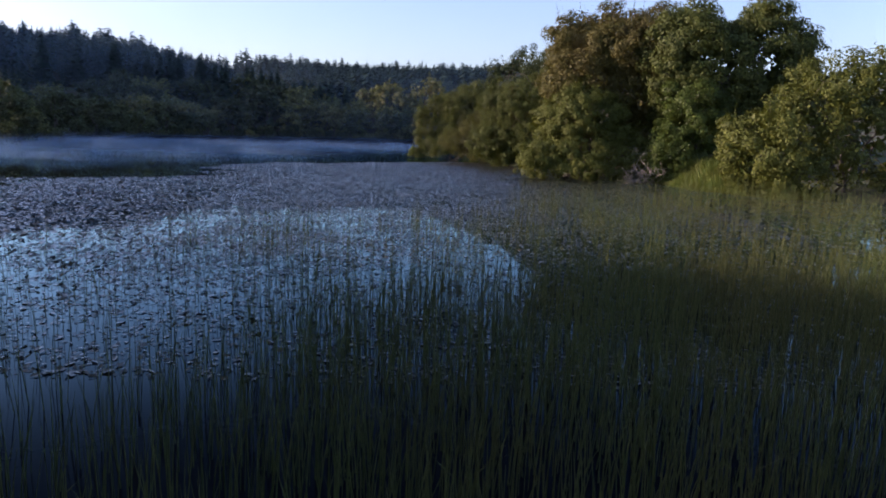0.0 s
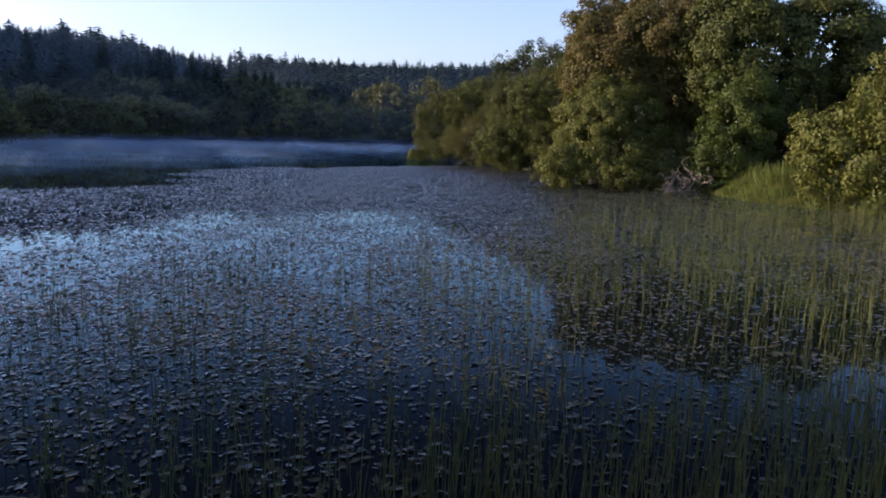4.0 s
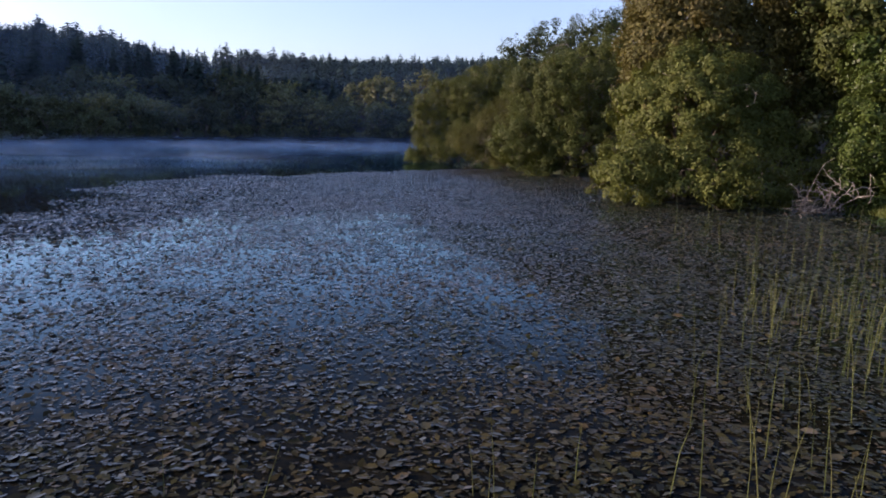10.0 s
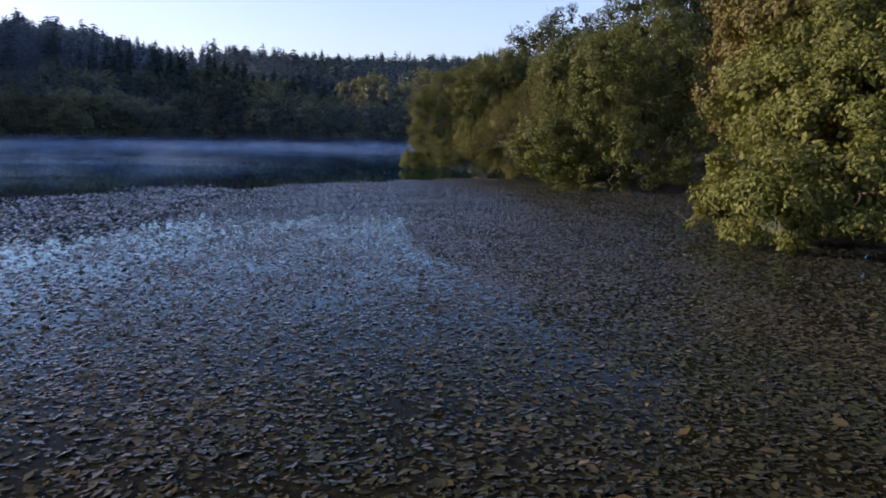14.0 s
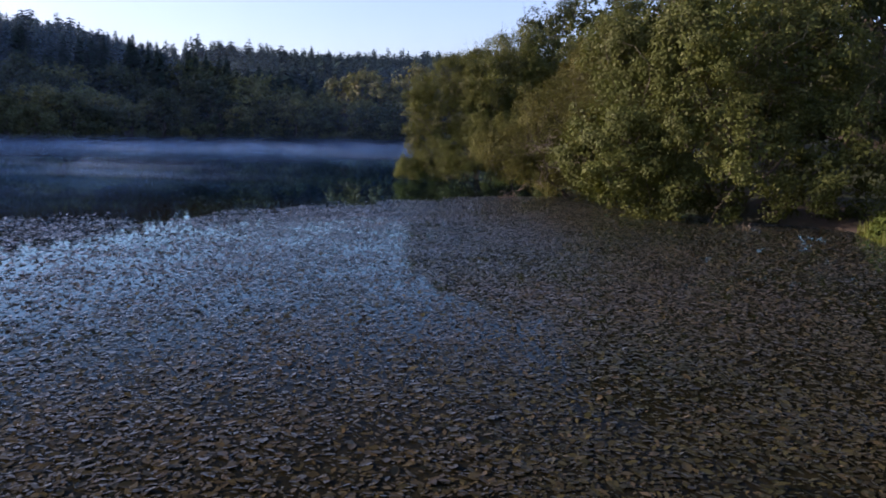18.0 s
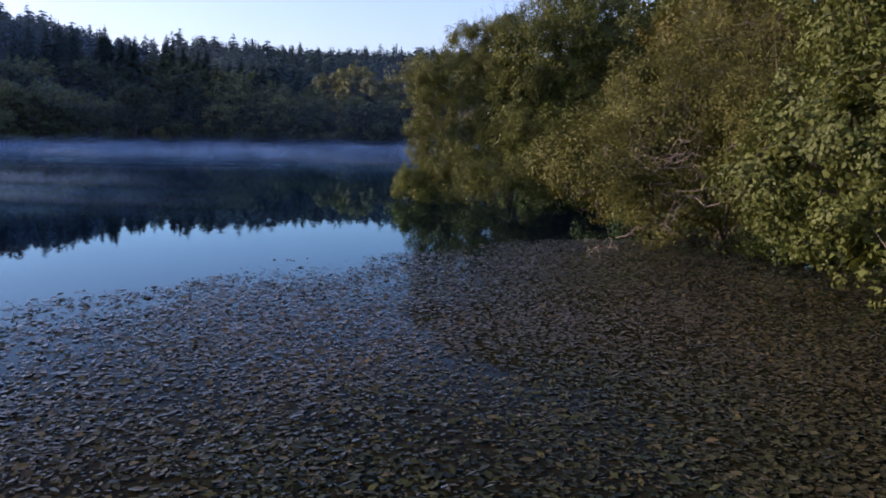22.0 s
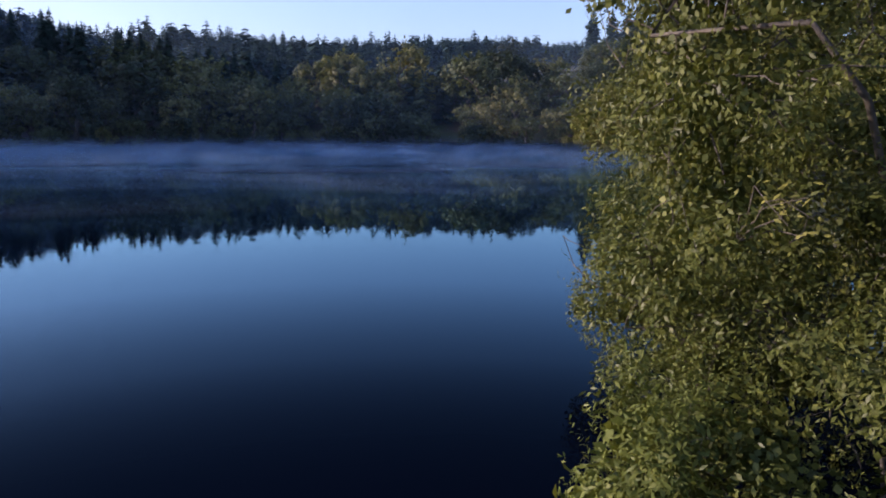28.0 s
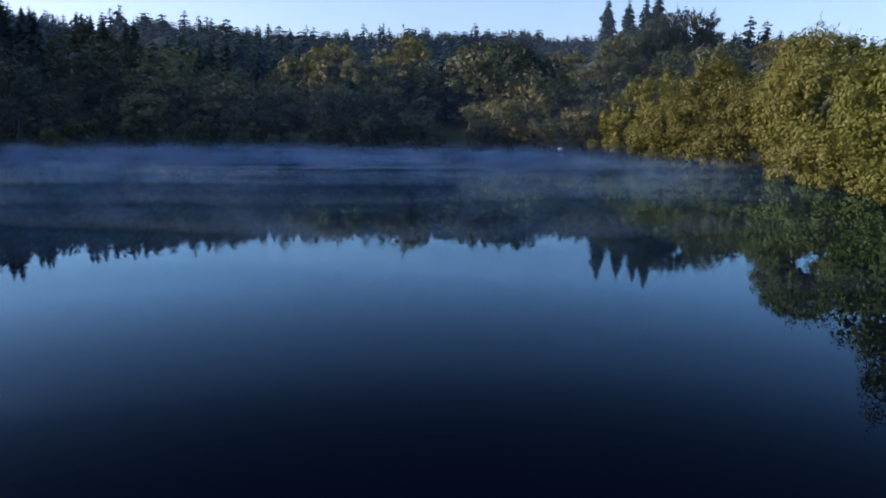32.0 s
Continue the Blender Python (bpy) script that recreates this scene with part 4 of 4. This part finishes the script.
def grass(seed, n, x0, x1, y0, y1, tall, limit=3.0):
    rng = np.random.default_rng(seed)
    x, y = rng.uniform(x0, x1, n), rng.uniform(y0, y1, n)
    d = -lake_depth(np.stack([x, y], 1))
    ok = (d > -0.25) & (d < limit)
    x, y, inland = x[ok], y[ok], d[ok]
    m = len(x)
    z = np.maximum(ground_z(x, y), -0.05)
    tuft = smooth(np.sin(x * 2.1 + 1.3 * np.sin(y * 1.7)) * np.sin(y * 2.3 + 1.1 * np.sin(x * 1.9)), -0.6, 0.8)
    h = tall * rng.uniform(0.35, 1.15, m) * (0.4 + 0.95 * tuft) * (0.4 + 0.6 * smooth(inland, 0, 1.3))
    d = np.stack([*rng.normal(0, 0.28, (2, m)), np.ones(m)], 1) + (tuft[:, None] - 0.5) * np.array([-0.25, -0.2, 0.0])
    c = np.stack([x, y, z], 1) + d * (h * 0.48)[:, None]
    return leaf_quads(c, unit(rng.normal(size=(m, 3)) * np.array([1, 1, 0.1])), d, h, np.full(m, 0.022), 0.3)


v1, f1 = grass(31, 32000, 11.8, 16.4, 31.5, 43, 1.0, 3.0)
v2, f2 = grass(32, 22000, 8.4, 12.5, 48.5, 56, 0.9, 3.2)
gr = place("bank_grass", raw_mesh("bank_grass", np.concatenate([v1, v2]), np.concatenate([f1, f2 + len(v1)])), GRASS)
tagged(gr, "sunlit tufts of bright green grass on the bank", "grass", kind="stuff")

# ---- dead branches ----


def dead_branch(seed, x, y, z, label, length, count, aim=(0, 0, 0.3), spread=0.7, stout=1.0, wood=DEADWOOD):
    """A bleached broken bough with forking twigs."""
    rng = np.random.default_rng(seed)
    ob = thing("dead_branch", x, y, z, label, "branch", "dead branches")
    aim = np.asarray(aim, float)
    for k in range(count):
        way = unit(aim + rng.normal(0, spread, 3) * np.array([1, 1, 0.5]))
        bough = wander(rng, (rng.normal(0, length * 0.15), rng.normal(0, length * 0.1), 0), way * length * rng.uniform(0.6, 1.1), 9, 1.5)
        bough[:, 2] = np.maximum(bough[:, 2], -z - 0.05)
        v, f = tubes([(bough, np.linspace(0.016, 0.006, 9) * stout)], 5)
        limb = place("bough", raw_mesh("bough", v, f), wood, ob)
        for _ in range(6):
            i = rng.integers(2, 8)
            tw = wander(rng, bough[i], bough[i] + unit(way + rng.normal(0, 0.8, 3)) * length * rng.uniform(0.2, 0.45), 6, 1.0)
            v, f = tubes([(tw, np.linspace(0.010, 0.003, 6) * stout)], 5)
            place("twig", raw_mesh("twig", v, f), wood, limb)
    return ob


dead_branch(41, 11.8, 40.9, 0.05, "pale bleached dead branches lying at the water's edge", 1.6, 9, (-0.45, -0.35, 0.28), 0.8, 1.4, BLEACHED)
dead_branch(42, 10.6, 40.7, 0.0, "grey broken branches half sunk beside the shrub", 1.3, 6, (-0.5, -0.5, 0.22), 0.7, 1.3, BLEACHED)
dead_branch(43, 1.25, 63.5, 0.42, "bare pale twigs drooping from the willow to the water", 0.75, 4, (-0.6, -0.5, -0.25), 0.6, 0.6)
for k, (x, y, z, size) in enumerate([(2.3, 63.4, 2.05, 0.9), (3.2, 63.2, 1.6, 1.1), (3.9, 63.0, 1.8, 1.0), (2.6, 63.2, 1.3, 0.8)]):
    dead_branch(48 + k, x, y, z, "bare crooked twigs standing out of the willow's side", size, 3, (-1.0, -0.35, 0.0), 0.5, 0.8)
dead_branch(45, 6.6, 56.8, 0.05, "small dead twigs sticking out over the shallows", 0.7, 2, (-0.3, -0.6, 0.3), 0.4, 0.7)
dead_branch(46, 9.5, 44.6, 4.0, "pale dead bough inside the willow's crown", 1.8, 3, (-0.4, -0.9, 0.2), 0.5)

# ---- plants on the bank and the headland ----


def flowering_plant(seed, x, y, z0, tall, wide, label, heads):
    """A leafy bank plant with heads of small white flowers."""
    rng = np.random.default_rng(seed)
    ob = thing("flowering_plant", x, y, z0, label, "plant", "flowers on the bank")
    m = 900
    u = unit(rng.normal(size=(m, 3)))
    u[:, 2] = np.abs(u[:, 2])
    c = u * rng.uniform(0.55, 1.0, (m, 1)) * np.array([wide, wide, tall])
    v, f = leaf_quads(c, unit(u + rng.normal(0, 0.5, (m, 3))), rng.normal(size=(m, 3)), rng.uniform(0.07, 0.13, m), rng.uniform(0.04, 0.07, m))
    place("foliage", raw_mesh("foliage", v, f), IVY, ob)
    for k in range(heads):
        w = unit(rng.normal(size=3) * np.array([1, 0.5, 0.4]) + np.array([-0.4, -0.7, 0.6]))
        p = w * np.array([wide, wide, tall]) * rng.uniform(1.0, 1.12)
        q = 9
        head = p + rng.normal(0, 0.03, (q, 3))
        v, f = leaf_quads(head, unit(w + rng.normal(0, 0.5, (q, 3))), rng.normal(size=(q, 3)), np.full(q, 0.045), np.full(q, 0.035))
        place("flower_head", raw_mesh("flower_head", v, f), PETAL, ob, "small white flowers")
        v, f = tubes([(np.array([p * 0.3, p * 0.7 + np.array([0, 0, 0.03]), p]), np.array([0.006, 0.004, 0.003]))], 4)
        place("stalk", raw_mesh("stalk", v, f), GRASS, ob)


flowering_plant(201, 9.5, 53.5, 0.35, 1.05, 0.7, "green bank plant with clusters of small white flowers", 5)
flowering_plant(202, 9.0, 54.5, 0.15, 0.6, 0.45, "low leafy plant with white flowers above the water", 1)


def leaf_spray(seed, x, y, z):
    """A yellow-leaved sprig standing out of the shrub."""
    rng = np.random.default_rng(seed)
    ob = thing("sapling_sprig", x, y, z, "sprig of large yellow-green leaves among the willow", "plant")
    lines = []
    for k in range(5):
        way = unit(np.array([rng.uniform(-0.8, 0.8), -0.5, rng.uniform(-0.2, 0.8)]))
        p = wander(rng, (0, 0.5, -0.2), way * rng.uniform(0.10, 0.22), 6, 0.6)
        lines.append((p, np.linspace(0.006, 0.002, 6)))
        q = 9
        i = rng.integers(3, 6, q)
        c = p[i] + rng.normal(0, 0.05, (q, 3))
        v, f = leaf_quads(c, unit(rng.normal(0, 0.5, (q, 3)) + np.array([-0.5, -0.6, 0.5])), way + rng.normal(0, 0.6, (q, 3)), rng.uniform(0.04, 0.065, q), rng.uniform(0.015, 0.024, q))
        place("leaves", raw_mesh("leaves", v, f), WEED_LEAF, ob)
    v, f = tubes(lines, 5)
    place("stem", raw_mesh("stem", v, f), BARK, ob)


leaf_spray(203, -2.4, 75.4, 2.1)

# ---- the white float ----


def float_buoy(x, y):
    ob = thing("buoy", x, y, 0, "white float lying on the misty lake", "buoy")
    bm = bmesh.new()
    bmesh.ops.create_uvsphere(bm, u_segments=20, v_segments=12, radius=0.3)
    for v in bm.verts:
        v.co.z = v.co.z * 1.0 + 0.2
        v.co.x *= 1.35
    me = bpy.data.meshes.new("body")
    bm.to_mesh(me)
    bm.free()
    place("body", me, PAINT, ob)
    v, f = tubes([(np.array([(0.26, 0, 0.34), (0.29, 0, 0.46), (0.35, 0, 0.52)]), np.array([0.05, 0.05, 0.02]))], 8)
    place("ring", raw_mesh("ring", v, f), PAINT, ob)


float_buoy(16.4, 183)

# ---- mist over the water ----


def curtain_material(name, density, top, x0, x1):
    """One thin curtain of droplets standing on the lake: densest near the water, torn into wisps above."""
    m, t, p, out = nodes_of(name)
    t.nodes.remove(p)
    co = t.nodes.new("ShaderNodeTexCoord").outputs["Object"]
    xyz = t.nodes.new("ShaderNodeSeparateXYZ")
    t.links.new(co, xyz.inputs[0])

    def times(a, b):
        n = t.nodes.new("ShaderNodeMath")
        n.operation = "MULTIPLY"
        t.links.new(a, n.inputs[0])
        if isinstance(b, float):
            n.inputs[1].default_value = b
        else:
            t.links.new(b, n.inputs[1])
        return n.outputs[0]

    mp = add(t, "ShaderNodeMapping", Scale=(0.3, 0.3, 0.22))
    t.links.new(co, mp.inputs["Vector"])
    wisp = noise_tex(t, 1.0, 5.0, 0.6, mp.outputs[0])
    broad = noise_tex(t, 0.045, 2.0, 0.5, co)
    # the ragged height of the layer
    reach = add(t, "ShaderNodeMapRange")
    t.links.new(wisp, reach.inputs[0])
    for k, v in ((1, 0.3), (2, 0.75), (3, top * 0.5), (4, top * 2.6)):
        reach.inputs[k].default_value = v
    ratio = t.nodes.new("ShaderNodeMath")
    ratio.operation = "DIVIDE"
    t.links.new(xyz.outputs[2], ratio.inputs[0])
    t.links.new(reach.outputs[0], ratio.inputs[1])
    fall = ramp(t, ratio.outputs[0], [(0.0, (0.25,) * 3), (0.18, (1.0,) * 3), (0.35, (0.6,) * 3), (0.6, (0.14,) * 3), (1.0, (0.0,) * 3)], "B_SPLINE")
    body = times(ramp(t, wisp, [(0.3, (0.45,) * 3), (0.7, (1.0,) * 3)]), ramp(t, broad, [(0.3, (0.55,) * 3), (0.65, (1.0,) * 3)]))
    ends = []
    for near, far_ in ((x0, x0 + 9), (x1, x1 - 12)):
        rim = add(t, "ShaderNodeMapRange")
        t.links.new(xyz.outputs[0], rim.inputs[0])
        for k, v in ((1, near), (2, far_), (3, 0.0), (4, 1.0)):
            rim.inputs[k].default_value = v
        ends.append(rim.outputs[0])
    droplets(t, out, times(times(times(fall, body), times(ends[0], ends[1])), density))
    return m


def sheet(name, material, rows):
    """A gently rippled surface through rows of points."""
    rows = np.asarray(rows, float)
    r, c = rows.shape[:2]
    a = (np.arange(r - 1)[:, None] * c + np.arange(c - 1)[None]).ravel()
    return place(name, raw_mesh(name, rows.reshape(-1, 3), np.stack([a, a + 1, a + 1 + c, a + c], 1)), material)


MIST = "thin bluish morning mist drifting over the lake"
# y, western end, eastern end, share of light stopped
CURTAINS = [(52, -74, -14, 0.11), (62, -74, -10, 0.16), (72, -72, -6, 0.17), (82, -72, -8, 0.15), (93, -72, -3, 0.04)]
CURTAINS += [(y, -73 + max(0, y - 150) * 0.8, 8 + 16 * float(smooth(y, 96, 140)), 0.055 + 0.095 * float(smooth(y, 98, 125))) for y in np.arange(100, 187, 7.2)]
for k, (y, x0, x1, thick) in enumerate(CURTAINS):
    xs = np.linspace(x0, x1, 50)
    bow = y + 1.6 * np.sin(xs * 0.11 + 1.9 * k) + 0.7 * np.sin(xs * 0.31 + k)
    rows = [np.stack([xs, bow + 0.5 * q, 0 * xs + q], 1) for q in (0.0, 0.6, 1.3)]
    tagged(sheet("mist", curtain_material("mist", thick * 2.2, 0.65, x0, x1), rows), MIST, "mist", "mist banks", "stuff")

xs = np.linspace(-72, 26, 40)
yy = 170 - np.maximum(-xs - 45, 0) * 1.2
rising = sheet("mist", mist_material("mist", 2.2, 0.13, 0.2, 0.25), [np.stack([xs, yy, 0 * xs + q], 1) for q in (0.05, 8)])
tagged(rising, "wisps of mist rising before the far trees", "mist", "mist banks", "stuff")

# see-through tinted sheets that paint blue haze over the far hills
HAZE = "faint blue tinted sheet painting haze before the wooded hills"
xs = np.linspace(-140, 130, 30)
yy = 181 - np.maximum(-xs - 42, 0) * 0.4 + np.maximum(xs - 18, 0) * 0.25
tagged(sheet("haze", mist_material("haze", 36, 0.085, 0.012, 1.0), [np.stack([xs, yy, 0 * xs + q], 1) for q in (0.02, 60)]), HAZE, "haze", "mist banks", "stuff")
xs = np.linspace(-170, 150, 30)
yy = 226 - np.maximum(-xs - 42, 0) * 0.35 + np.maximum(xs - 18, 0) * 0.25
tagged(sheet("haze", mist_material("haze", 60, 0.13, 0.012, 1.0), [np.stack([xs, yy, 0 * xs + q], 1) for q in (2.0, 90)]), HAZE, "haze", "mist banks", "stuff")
